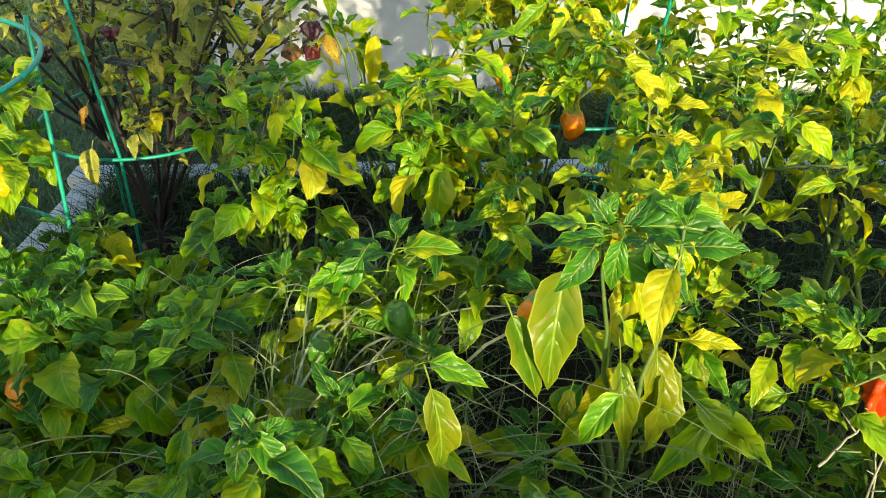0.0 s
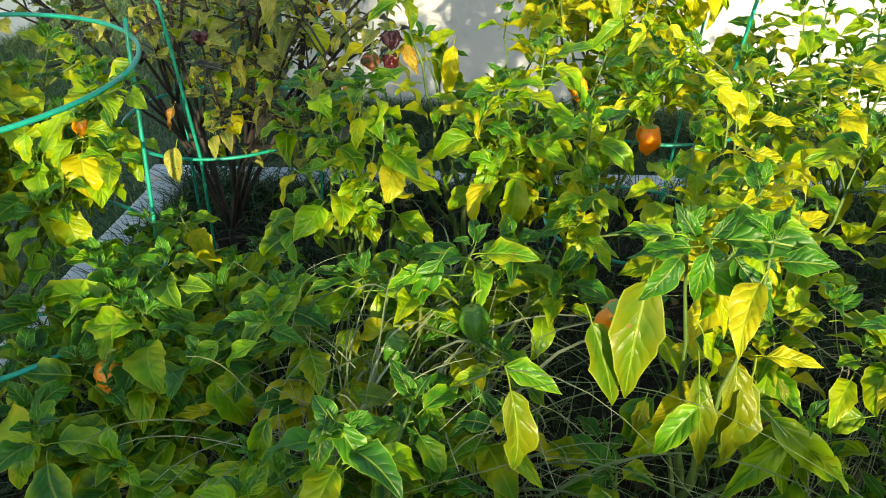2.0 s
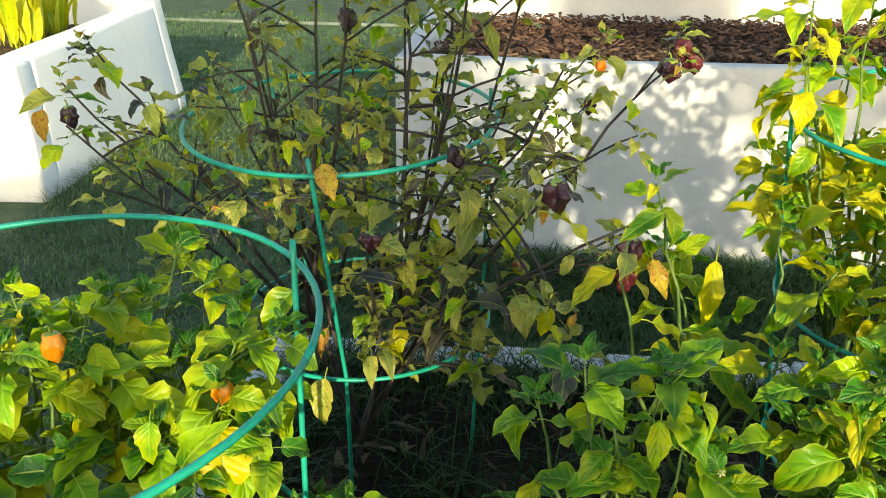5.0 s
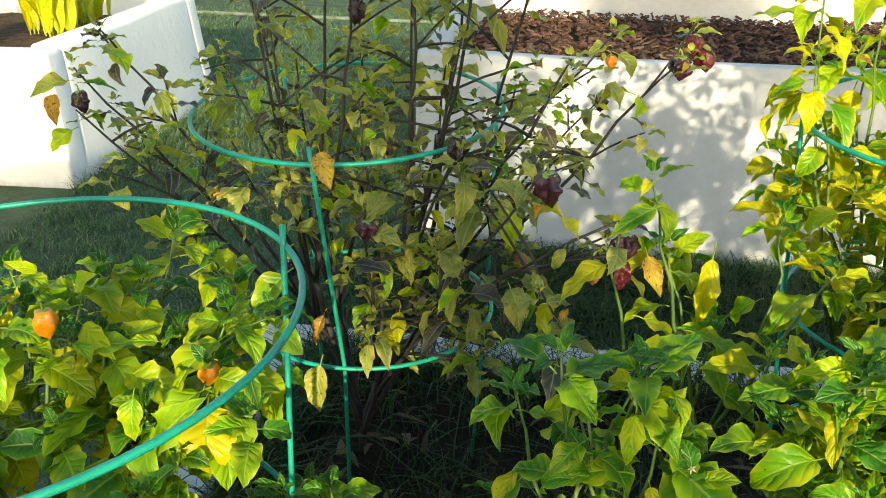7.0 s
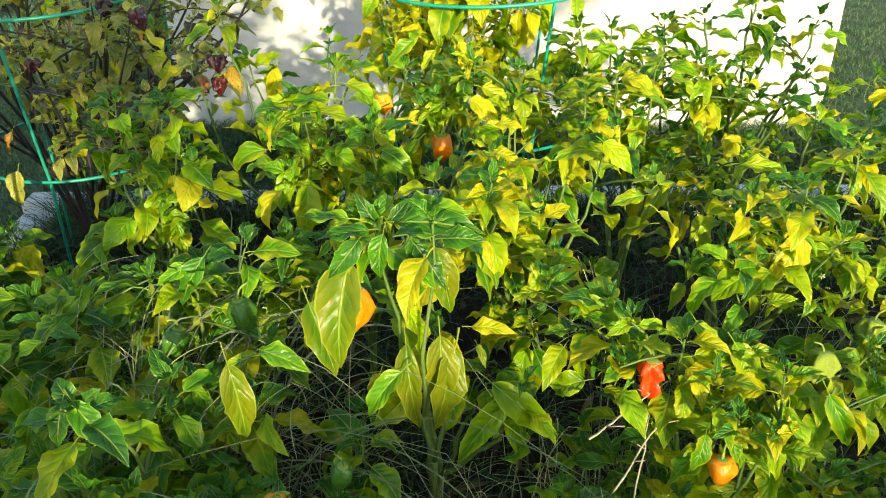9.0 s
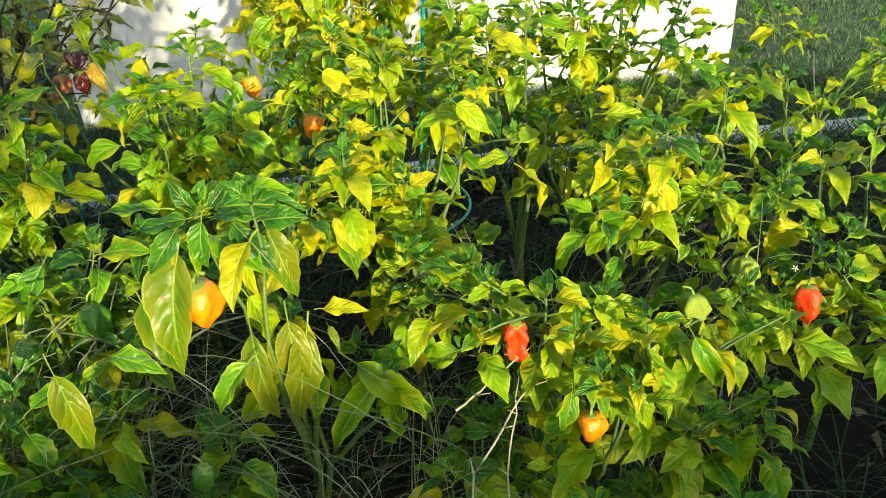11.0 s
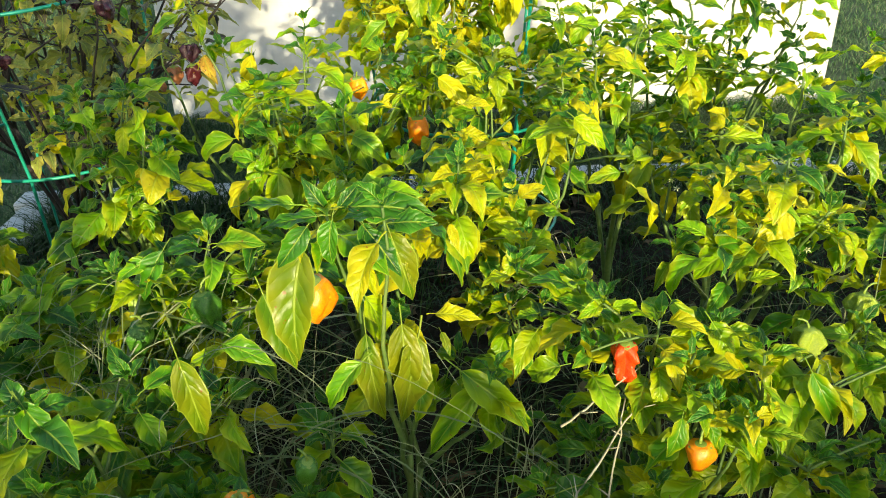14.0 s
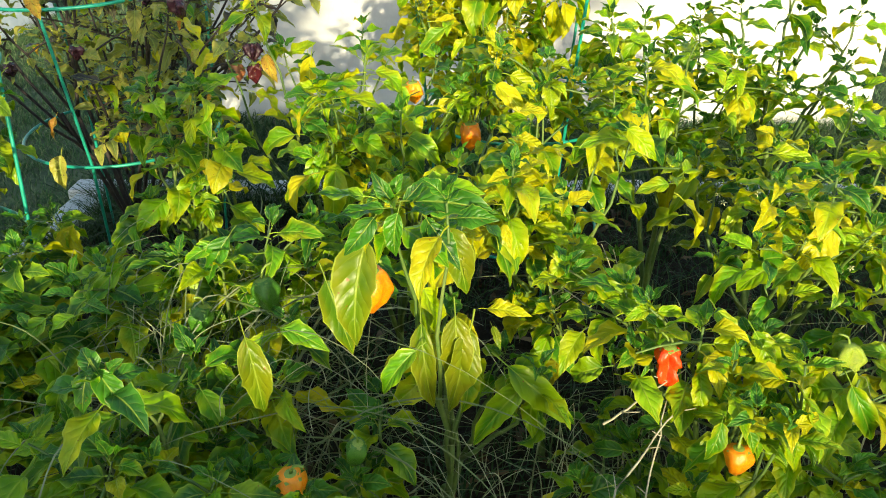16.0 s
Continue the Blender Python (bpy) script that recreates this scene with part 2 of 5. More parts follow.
M_MULCH = island_material("mulch_chip", [(0.1, (0.035, 0.018, 0.012)), (0.5, (0.085, 0.045, 0.03)), (0.85, (0.16, 0.09, 0.06)), (1.0, (0.26, 0.17, 0.12))], 0.9)
M_CHIP = plain_material("bark_chip", [(0.3, (0.04, 0.02, 0.013)), (0.5, (0.09, 0.05, 0.033)), (0.75, (0.22, 0.14, 0.09))], 60, 0.9, 0.4, 0.002, spec=0.2, per_object=0.5)
M_DEAD = plain_material("dead_stalk", [(0.3, (0.26, 0.23, 0.15)), (0.55, (0.42, 0.39, 0.28)), (0.75, (0.55, 0.53, 0.42))], 40, 0.85, 0.4, 0.002, spec=0.2)
# Litter darkened likewise, shade of the gaps put into its colour.
M_LITTER = island_material("dead_leaf", [(0.1, (0.035, 0.022, 0.012)), (0.5, (0.08, 0.05, 0.026)), (0.9, (0.20, 0.14, 0.07))], 0.85, 0.1)


def painted_wall(name, stops, low):
    """Old limewashed masonry: uneven coat, trowel marks, earth splashed along the foot."""
    m, n, l, b = material(name)
    tc = n.new("ShaderNodeTexCoord")
    sep = n.new("ShaderNodeSeparateXYZ")
    l.new(tc.outputs["Object"], sep.inputs[0])
    big = noise_tex(n, l, 2.2, 5.0, tc.outputs["Object"])
    fine = noise_tex(n, l, 38.0, 6.0, tc.outputs["Object"])
    col = ramp(n, l, math_node(n, l, "ADD", math_node(n, l, "MULTIPLY", big, 0.7), math_node(n, l, "MULTIPLY", fine, 0.3)), stops)
    splash = math_node(n, l, "SUBTRACT", noise_tex(n, l, 9.0, 5.0, tc.outputs["Object"]), math_node(n, l, "MULTIPLY", sep.outputs[2], 3.2))
    col = mix_colour(n, l, ramp(n, l, splash, [(0.34, (0, 0, 0)), (0.62, (0.75, 0.75, 0.75))]), col, low)
    l.new(col, b.inputs["Base Color"])
    b.inputs["Roughness"].default_value = 0.85
    hgt = math_node(n, l, "ADD", math_node(n, l, "MULTIPLY", noise_tex(n, l, 12.0, 4.0, tc.outputs["Object"]), 1.5), math_node(n, l, "MULTIPLY", fine, 0.6))
    bump(n, l, hgt, 0.35, 0.006, b)
    return m


M_WHITE = painted_wall("white_paint", [(0.3, (0.39, 0.40, 0.42)), (0.5, (0.47, 0.48, 0.50)), (0.75, (0.55, 0.56, 0.58))], (0.38, 0.35, 0.29))
M_EDGING = painted_wall("edging_concrete", [(0.3, (0.10, 0.13, 0.11)), (0.5, (0.15, 0.18, 0.15)), (0.75, (0.20, 0.23, 0.20))], (0.08, 0.10, 0.06))
# Side bed's white raised above M_WHITE to stand in for stronger light.
M_WHITE_LIT = painted_wall("white_paint_lit", [(0.3, (0.80, 0.80, 0.79)), (0.5, (0.85, 0.85, 0.84)), (0.75, (0.89, 0.89, 0.88))], (0.45, 0.42, 0.36))
M_CURB = painted_wall("curb_paint", [(0.3, (0.36, 0.38, 0.39)), (0.5, (0.58, 0.59, 0.60)), (0.75, (0.72, 0.72, 0.72))], (0.14, 0.14, 0.11))


# ---- mesh helpers ----
def mesh_from(name, verts, faces, mat, smooth=True, uvs=None):
    me = bpy.data.meshes.new(name)
    me.from_pydata([tuple(v) for v in verts], [], faces)
    me.materials.append(mat)
    if smooth:
        me.polygons.foreach_set("use_smooth", [True] * len(me.polygons))
    if uvs is not None:
        lay = me.uv_layers.new(name="UVMap")
        for loop in me.loops:
            lay.data[loop.index].uv = uvs[loop.vertex_index]
    me.update()
    return me


def part(name, me, parent, m=None, label=""):
    """Links a mesh as one object under a thing or a part; m is its place in the world."""
    ob = new(name, me)
    ob.parent = parent
    if m is not None:
        ob.matrix_basis = m
    if label:
        tagged(ob, label)
    return ob


def thing(name, at, label, category, group="", kind=""):
    ob = new(name)
    ob.empty_display_size = 0.05
    ob.location = at
    return tagged(ob, label, category, group, kind)


def local(plant_at, m):
    return Matrix.Translation(-Vector(plant_at)) @ m


def tube_data(path, radii, sides=6, cap=True):
    """Vertices and faces of a tapered tube along a list of points."""
    verts, faces = [], []
    ref = Vector((0.31, 0.27, 0.91))
    for i, p in enumerate(path):
        d = (path[min(i + 1, len(path) - 1)] - path[max(i - 1, 0)]).normalized()
        a = d.cross(ref)
        a = a.normalized() if a.length > 1e-4 else Vector((1, 0, 0))
        c = d.cross(a)
        for k in range(sides):
            t = 2 * math.pi * k / sides
            verts.append(p + (a * math.cos(t) + c * math.sin(t)) * radii[i])
    for i in range(len(path) - 1):
        for k in range(sides):
            q, w = i * sides + k, i * sides + (k + 1) % sides
            faces.append((q, w, w + sides, q + sides))
    if cap:
        faces.append(tuple(range(sides - 1, -1, -1)))
        faces.append(tuple(range((len(path) - 1) * sides, len(path) * sides)))
    return verts, faces


def tube(name, path, radii, mat, sides=6):
    v, f = tube_data(path, radii, sides)
    return mesh_from(name, v, f, mat)


def box(name, x0, x1, y0, y1, z0, z1, mat, bevel=0.012, cuts=0, rough=0.0, seed=1):
    """A block with softened edges; cuts and rough make the faces slightly uneven."""
    bm = bmesh.new()
    bmesh.ops.create_cube(bm, size=1.0)
    for v in bm.verts:
        v.co = Vector((x0 + (v.co.x + 0.5) * (x1 - x0), y0 + (v.co.y + 0.5) * (y1 - y0), z0 + (v.co.z + 0.5) * (z1 - z0)))
    if bevel:
        bmesh.ops.bevel(bm, geom=bm.edges[:], offset=bevel, segments=3, affect="EDGES", profile=0.6)
    if cuts:
        bmesh.ops.subdivide_edges(bm, edges=[e for e in bm.edges if e.calc_length() > 0.12], cuts=cuts, use_grid_fill=True)
    if rough:
        for v in bm.verts:
            v.co += noise.noise_vector(v.co * 3.1 + Vector((seed, 0, 0))) * rough
    me = bpy.data.meshes.new(name)
    bm.to_mesh(me)
    bm.free()
    me.materials.append(mat)
    me.polygons.foreach_set("use_smooth", [True] * len(me.polygons))
    return me


# ---- ground and walls ----
rng = random.Random(4)


def blades(name, spots, mat, height, width, lean, parts=2):
    """Many grass blades as one mesh: spots are (x, y, z) roots."""
    verts, faces = [], []
    for x, y, z in spots:
        h = height * rng.uniform(0.55, 1.25)
        a, t = rng.uniform(0, 6.283), rng.uniform(0, 6.283)
        dx, dy = math.cos(a) * width * 0.5, math.sin(a) * width * 0.5
        lx, ly = math.cos(t) * lean * h * rng.uniform(0.2, 1.3), math.sin(t) * lean * h * rng.uniform(0.2, 1.3)
        k = len(verts)
        for i in range(parts):
            s = i / parts
            verts += [(x + lx * s * s - dx * (1 - 0.5 * s), y + ly * s * s - dy * (1 - 0.5 * s), z + h * s * (1 - 0.35 * s * lean)),
                      (x + lx * s * s + dx * (1 - 0.5 * s), y + ly * s * s + dy * (1 - 0.5 * s), z + h * s * (1 - 0.35 * s * lean))]
        verts.append((x + lx, y + ly, z + h * (1 - 0.35 * lean)))
        for i in range(parts - 1):
            q = k + 2 * i
            faces.append((q, q + 1, q + 3, q + 2))
        q = k + 2 * (parts - 1)
        faces.append((q, q + 1, q + 2))
    return mesh_from(name, verts, faces, mat)


def sheet(name, x0, x1, y0, y1, z, nx, ny, amp, freq, mat, seed=0.0):
    verts = []
    for j in range(ny + 1):
        for i in range(nx + 1):
            x, y = x0 + (x1 - x0) * i / nx, y0 + (y1 - y0) * j / ny
            verts.append((x, y, z + amp * noise.fractal(Vector((x * freq + seed, y * freq, seed)), 1.0, 2.0, 4)))
    faces = [(j * (nx + 1) + i, j * (nx + 1) + i + 1, (j + 1) * (nx + 1) + i + 1, (j + 1) * (nx + 1) + i) for j in range(ny) for i in range(nx)]
    return mesh_from(name, verts, faces, mat)


# one sheet of ground out to the horizon, finer near the beds
edge_x = [-900, -200, -50, -12] + [-6 + 0.5 * i for i in range(25)] + [12, 50, 200, 900]
edge_y = [-900, -200, -50, -12] + [-5 + 0.5 * i for i in range(29)] + [15, 50, 200, 900]
gv = [(x, y, 0.008 * noise.noise(Vector((x, y, 0.3)) * 1.4) if abs(x) < 7 and abs(y) < 10 else 0.0) for y in edge_y for x in edge_x]
nx = len(edge_x)
gf = [(j * nx + i, j * nx + i + 1, (j + 1) * nx + i + 1, (j + 1) * nx + i) for j in range(len(edge_y) - 1) for i in range(nx - 1)]
ground = tagged(new("ground", mesh_from("ground", gv, gf, M_LAWN)), "worn lawn ground with dry thatch between the beds", "ground", kind="structure")

# border of the near bed: low white-painted blocks, laid end to end
BX0, BX1, BY0, BY1, BTOP = -0.89, 2.6, -0.62, 1.85, 0.085
curb = thing("bed_border", (0, 0, 0), "low white-painted concrete block border of the pepper bed", "bed border", kind="structure")
BLOCK = box("border_block", -0.194, 0.194, -0.042, 0.042, -0.08, BTOP, M_CURB, 0.012, 1, 0.006, 3)
for i in range(9):
    part("border_block", BLOCK, curb, pose(BX0 + 0.15 + 0.395 * i, BY1 - 0.02 + 0.045 * i * 0.395, rng.uniform(-0.006, 0.004), 0, 0, 2.2 + rng.uniform(-0.8, 0.8)))
for i in range(6):
    part("border_block", BLOCK, curb, pose(BX0 + 0.045, BY1 - 0.3 - 0.395 * i, rng.uniform(-0.006, 0.004), 0, 0, 90 + rng.uniform(-1.2, 1.2)))
soil = tagged(new("bed_soil", sheet("bed_soil", BX0 + 0.03, BX1, BY0, BY1, 0.05, 120, 90, 0.016, 6.0, M_SOIL)), "very dark soil of the pepper bed", "soil", kind="structure")


def raised_bed(name, label, at, turn, length, depth, height, back, soil_z, mat, t=0.075, batter=0.0, fill=None):
    """A raised bed of four plastered masonry walls, its front left foot at the place given; batter leans the walls inwards over their height."""
    bed = thing(name, at, label, "raised bed")
    bed.rotation_euler = (0, 0, radians(turn))

    def lean(me):
        for v in me.vertices:
            k = batter * max(0.0, v.co.z) / height
            v.co.x += k if v.co.x < length / 2 else -k
            v.co.y += k if v.co.y < depth / 2 else -k
        return me

    part("front_wall", lean(box("front_wall", 0, length, 0, t, -0.1, height, mat, 0.018, 4, 0.007, 2)), bed)
    for x, seed in ((0, 5), (length - t, 7)):
        me = box("end_wall", x, x + t, t, depth - t, -0.1, height, mat, 0.018, 4, 0.007, seed)
        for v in me.vertices:
            if v.co.z > 0:
                v.co.z *= 1 + (back / height - 1) * 0.6 * v.co.y / depth
        part("end_wall", lean(me), bed)
    part("back_wall", lean(box("back_wall", 0, length, depth - t, depth, -0.1, back, mat, 0.018, 4, 0.007, 9)), bed)
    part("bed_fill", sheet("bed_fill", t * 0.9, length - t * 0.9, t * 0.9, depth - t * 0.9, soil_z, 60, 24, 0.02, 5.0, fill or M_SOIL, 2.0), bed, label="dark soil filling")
    return bed


BACK_TURN = 1.6
LONG_BED = raised_bed("raised_bed", "long white-painted raised bed filled with bark mulch", (-0.76, 2.597, 0), BACK_TURN, 2.32, 1.55, 0.60, 0.86, 0.56, M_WHITE)
raised_bed("raised_bed", "white-painted raised bed with yellowing plants beside the lawn", (-4.59, 2.475, 0), 8.2, 2.5, 1.72, 0.49, 0.62, 0.465, M_WHITE_LIT, 0.13, 0.055, M_BROWN)
edging = thing("lawn_edging", (-3.2, 8.7, 0), "thin pale concrete edging across the far lawn", "edging", kind="structure")
for k in range(7):
    part("edging_block", box("edging_block", k * 0.9 - 3.0, k * 0.9 - 2.11, -0.03, 0.03, -0.1, 0.03, M_EDGING, 0.01, 1, 0.004, k), edging)

# mulch chips in the long bed
chips_v, chips_f = [], []
tb = pose(-0.76, 2.597, 0, 0, 0, BACK_TURN)
for _ in range(4900):
    c = tb @ Vector((rng.uniform(0.07, 2.25), rng.uniform(0.07, 1.48), 0.568 + rng.uniform(-0.012, 0.03)))
    L, W, H = rng.uniform(0.012, 0.04), rng.uniform(0.006, 0.014), rng.uniform(0.002, 0.006)
    r = Euler((rng.uniform(-0.6, 0.6), rng.uniform(-0.6, 0.6), rng.uniform(0, 6.28))).to_matrix()
    k = len(chips_v)
    for sx, sy, sz in ((-1, -1, -1), (1, -0.7, -1), (0.9, 1, -1), (-0.8, 0.8, -1), (-0.9, -0.8, 1), (0.8, -0.9, 1), (1, 0.7, 1), (-1, 1, 1)):
        chips_v.append(c + r @ Vector((sx * L / 2, sy * W / 2, sz * H / 2)))
    chips_f += [tuple(k + q for q in f) for f in ((0, 1, 5, 4), (1, 2, 6, 5), (2, 3, 7, 6), (3, 0, 4, 7), (4, 5, 6, 7))]
tagged(new("bark_mulch", mesh_from("bark_mulch", chips_v, chips_f, M_MULCH, smooth=False)), "brown bark chips lying in the raised bed", "mulch", kind="stuff")


CHIPS = []
for i in range(6):
    L, W, H = 0.018 + 0.004 * i, 0.008 + 0.001 * i, 0.003 + 0.0005 * i
    cv = [(sx * L / 2, sy * W / 2, sz * H / 2) for sx, sy, sz in ((-1, -1, -1), (1, -0.7, -1), (0.9, 1, -1), (-0.8, 0.8, -1), (-0.9, -0.8, 1), (0.8, -0.9, 1), (1, 0.7, 1), (-1, 1, 1))]
    CHIPS.append(mesh_from("bark_chip", cv, [(0, 1, 5, 4), (1, 2, 6, 5), (2, 3, 7, 6), (3, 0, 4, 7), (4, 5, 6, 7), (3, 2, 1, 0)], M_CHIP, smooth=False))
for _ in range(290):       # the chips along the front edge, each a piece of its own
    part("bark_chip", CHIPS[rng.randrange(6)], LONG_BED, pose(rng.uniform(0.09, 1.6), rng.uniform(0.085, 0.42), 0.594 + rng.uniform(-0.006, 0.008), rng.uniform(-25, 25), rng.uniform(-25, 25), rng.uniform(0, 360)))


def in_bed(x, y):
    return BX0 + 0.09 < x < BX1 and y < BY1 - 0.07 + 0.045 * (x - BX0)


def blocked(x, y):
    p = tb.inverted() @ Vector((x, y, 0))
    return (-0.01 < p.x < 2.33 and -0.005 < p.y < 1.56) or (x < -2.09 - 0.144 * (y - 2.8) and 2.3 < y < 4.62)


lawn_spots = []
while len(lawn_spots) < 52000:
    x, y = rng.uniform(-3.4, 3.2), rng.uniform(0.3, 6.2)
    if y > 3.2 and rng.random() < 0.4:
        continue
    if in_bed(x, y) or blocked(x, y) or (BX0 - 0.02 < x < BX0 + 0.12 and y < BY1):
        continue
    if noise.noise(Vector((x, y, 4.0)) * 2.2) < rng.uniform(-0.9, 0.15):
        continue
    lawn_spots.append((x, y, 0.0))
while len(lawn_spots) < 86000:      # shaggy clumps on the lawn beside the beds
    cx, cy = rng.uniform(-2.4, -0.85) if rng.random() < 0.7 else rng.uniform(1.5, 3.2), rng.uniform(1.2, 4.5)
    for _ in range(rng.randint(6, 22)):
        x, y = cx + rng.gauss(0, 0.03), cy + rng.gauss(0, 0.03)
        if not (in_bed(x, y) or blocked(x, y)):
            lawn_spots.append((x, y, 0.004))
tagged(new("lawn_grass", blades("lawn_grass", lawn_spots, M_BLADE, 0.036, 0.0035, 0.9)), "short dry-tipped lawn grass around the beds", "grass", kind="stuff")
far = []
while len(far) < 24000:
    x, y = rng.uniform(-5.0, 0.4), 4.3 + 5.4 * rng.random() ** 1.4
    if not blocked(x, y) and noise.noise(Vector((x, y, 7.0)) * 1.6) > rng.uniform(-0.8, 0.3):
        far.append((x, y, 0.0))
tagged(new("far_lawn_grass", blades("far_lawn_grass", far, M_BLADE, 0.05, 0.006, 0.9)), "short green grass of the far lawn", "grass", kind="stuff")
tall = []
for _ in range(5200):      # longer tufts along the foot of the walls and the border
    s = rng.random()
    if s < 0.45:
        p = tb @ Vector((rng.uniform(-0.1, 2.4), -abs(rng.gauss(0, 0.05)) - 0.004, 0))
        tall.append((p.x, p.y, 0.0))
    elif s < 0.6:
        y = rng.uniform(2.75, 4.5)
        tall.append((-2.085 - 0.144 * (y - 2.8) + abs(rng.gauss(0, 0.07)), y, 0.0))
    elif s < 0.85:
        x = rng.uniform(BX0, 2.4)
        tall.append((x, BY1 + 0.035 + 0.045 * (x - BX0) + abs(rng.gauss(0, 0.06)), 0.0))
    else:
        tall.append((BX0 - 0.01 - abs(rng.gauss(0, 0.05)), rng.uniform(0.4, 1.85), 0.0))
tagged(new("wall_foot_grass", blades("wall_foot_grass", tall, M_BLADE, 0.085, 0.004, 1.0)), "longer uncut grass along walls and border", "grass", kind="stuff")
verge = []
for _ in range(460):       # uncut tangled grass between the border and the long wall
    cx, cy = rng.uniform(-0.95, 1.9), rng.uniform(1.92, 2.52)
    for _ in range(rng.randint(18, 42)):
        x, y = cx + rng.gauss(0, 0.035), cy + rng.gauss(0, 0.035)
        if not blocked(x, y) and y > BY1 + 0.04 + 0.045 * (x - BX0):
            verge.append((x, y, 0.0))
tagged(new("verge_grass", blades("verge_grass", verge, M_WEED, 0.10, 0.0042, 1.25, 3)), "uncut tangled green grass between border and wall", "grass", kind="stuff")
weeds = []
for _ in range(420):
    cx, cy = rng.uniform(-0.85, 1.5), rng.uniform(0.35, 1.85)
    for _ in range(rng.randint(8, 26)):
        weeds.append((cx + rng.gauss(0, 0.04), cy + rng.gauss(0, 0.04), 0.04))
for _ in range(2600):
    x = rng.uniform(BX0 + 0.09, 2.0)
    weeds.append((x, BY1 - 0.085 + 0.045 * (x - BX0) - abs(rng.gauss(0, 0.05)), 0.04))
for _ in range(1300):
    weeds.append((BX0 + 0.10 + abs(rng.gauss(0, 0.05)), rng.uniform(0.5, 1.8), 0.04))
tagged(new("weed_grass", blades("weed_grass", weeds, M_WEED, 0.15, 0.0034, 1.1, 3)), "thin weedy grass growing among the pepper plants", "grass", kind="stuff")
litter = [(rng.uniform(-0.85, 1.4), rng.uniform(0.3, 1.8), 0.055) for _ in range(900)]
tagged(new("leaf_litter", blades("leaf_litter", litter, M_LITTER, 0.035, 0.02, 2.2, 3)), "brown fallen leaves on the bed soil", "litter", kind="stuff")


# ---- leaves ----
def leaf_mesh(name, mat, width, fold, curl, wave, belly=(0.70, 1.35), seed=1, petiole=0.20):
    """A pepper leaf one unit long from its stalk at the origin along +y, upper side +z: wedge-shaped foot, drawn-out tip, quilted between the side veins, ruffled margin."""
    r = random.Random(seed)
    cols = (-1.0, -0.72, -0.36, 0.0, 0.36, 0.72, 1.0)
    stations = (0.0, 0.05, 0.12, 0.20, 0.28, 0.36, 0.44, 0.52, 0.60, 0.68, 0.76, 0.84, 0.92, 1.0)
    foot, tip = belly
    peak = foot / (foot + tip)
    full = 1.0 / (peak ** foot * (1 - peak) ** tip)
    ph, skew = r.uniform(0, 6.28), r.uniform(-0.10, 0.10)
    verts, uvs, faces = [], [], []
    y = z = 0.0
    last, twist, sway = 0.0, r.uniform(-0.7, 0.7), r.uniform(-0.14, 0.14)
    for v in stations:
        ang = 0.35 - curl * v ** 1.1
        y += math.cos(ang) * (v - last)
        z += math.sin(ang) * (v - last)
        last = v
        w = width * full * v ** foot * (1 - v) ** tip + (0.012 if v < 1 else 0.002)
        for u in cols:
            edge = w * (1 + (skew if u > 0 else -skew)) * (1 + 0.06 * math.sin(23 * v + ph + 2 * u) + 0.04 * math.sin(41 * v + 2 * ph - u))
            quilt = 0.11 * width * math.sin(38.0 * (v - 0.10 * abs(u)) + ph) * math.sin(math.pi * min(1.0, abs(u) * 1.25)) * math.sin(math.pi * v)
            up = abs(u) * edge * math.sin(fold * (1 - 0.35 * abs(u))) + wave * edge * math.sin(13.0 * v + ph + (2.3 if u > 0 else 0.0)) * abs(u) ** 2 + quilt
            x = u * edge * math.cos(fold * 0.8) + sway * v * v
            tw = twist * v
            verts.append((x * math.cos(tw) - up * math.sin(tw), y - math.sin(ang) * up, z + math.cos(ang) * (up * math.cos(tw) + x * math.sin(tw))))
            uvs.append((0.5 + 0.5 * u, v))
    k = len(cols)
    for j in range(len(stations) - 1):
        for i in range(k - 1):
            faces.append((j * k + i, j * k + i + 1, (j + 1) * k + i + 1, (j + 1) * k + i))
    pv, pf = tube_data([Vector((0, -petiole, -petiole * 0.35)), Vector((0, -petiole * 0.5, -petiole * 0.08)), Vector((0, 0.0, 0.0)), Vector((0, 0.10, 0.028))], [0.016, 0.013, 0.012, 0.010], 4, False)
    base = len(verts)
    verts += [tuple(p) for p in pv]
    uvs += [(0.5, 0.02)] * len(pv)
    faces += [tuple(base + q for q in f) for f in pf]
    return mesh_from(name, verts, faces, mat, True, uvs)


LEAF_MATS = dict(green=M_GREEN, lime=M_LIME, yellow=M_YELLOW, mellow=M_MELLOW, young=M_YOUNG, olive=M_OLIVE, purple=M_PURPLE, amber=M_AMBER)
SHAPES = [(0.26, 0.42, 0.9, 0.24), (0.28, 0.34, 1.3, 0.30), (0.24, 0.62, 0.7, 0.22), (0.27, 0.42, 1.7, 0.30), (0.26, 0.34, 0.65, 0.24), (0.22, 0.72, 1.2, 0.20), (0.27, 0.25, 0.45, 0.26), (0.23, 0.5, 2.1, 0.20), (0.24, 0.30, 1.0, 0.34), (0.21, 0.55, 1.5, 0.30),
          (0.32, 0.42, 0.9, 0.20, (0.58, 0.95)), (0.34, 0.34, 1.3, 0.22, (0.60, 1.0)), (0.31, 0.48, 0.6, 0.18, (0.56, 0.95)), (0.33, 0.40, 1.7, 0.22, (0.60, 1.05))]
ROUND = (10, 11, 12, 13, 1)
LEAVES = {key: [leaf_mesh("leaf_" + key, mat, *shape, seed=11 * i + 3) for i, shape in enumerate(SHAPES)] for key, mat in LEAF_MATS.items()}


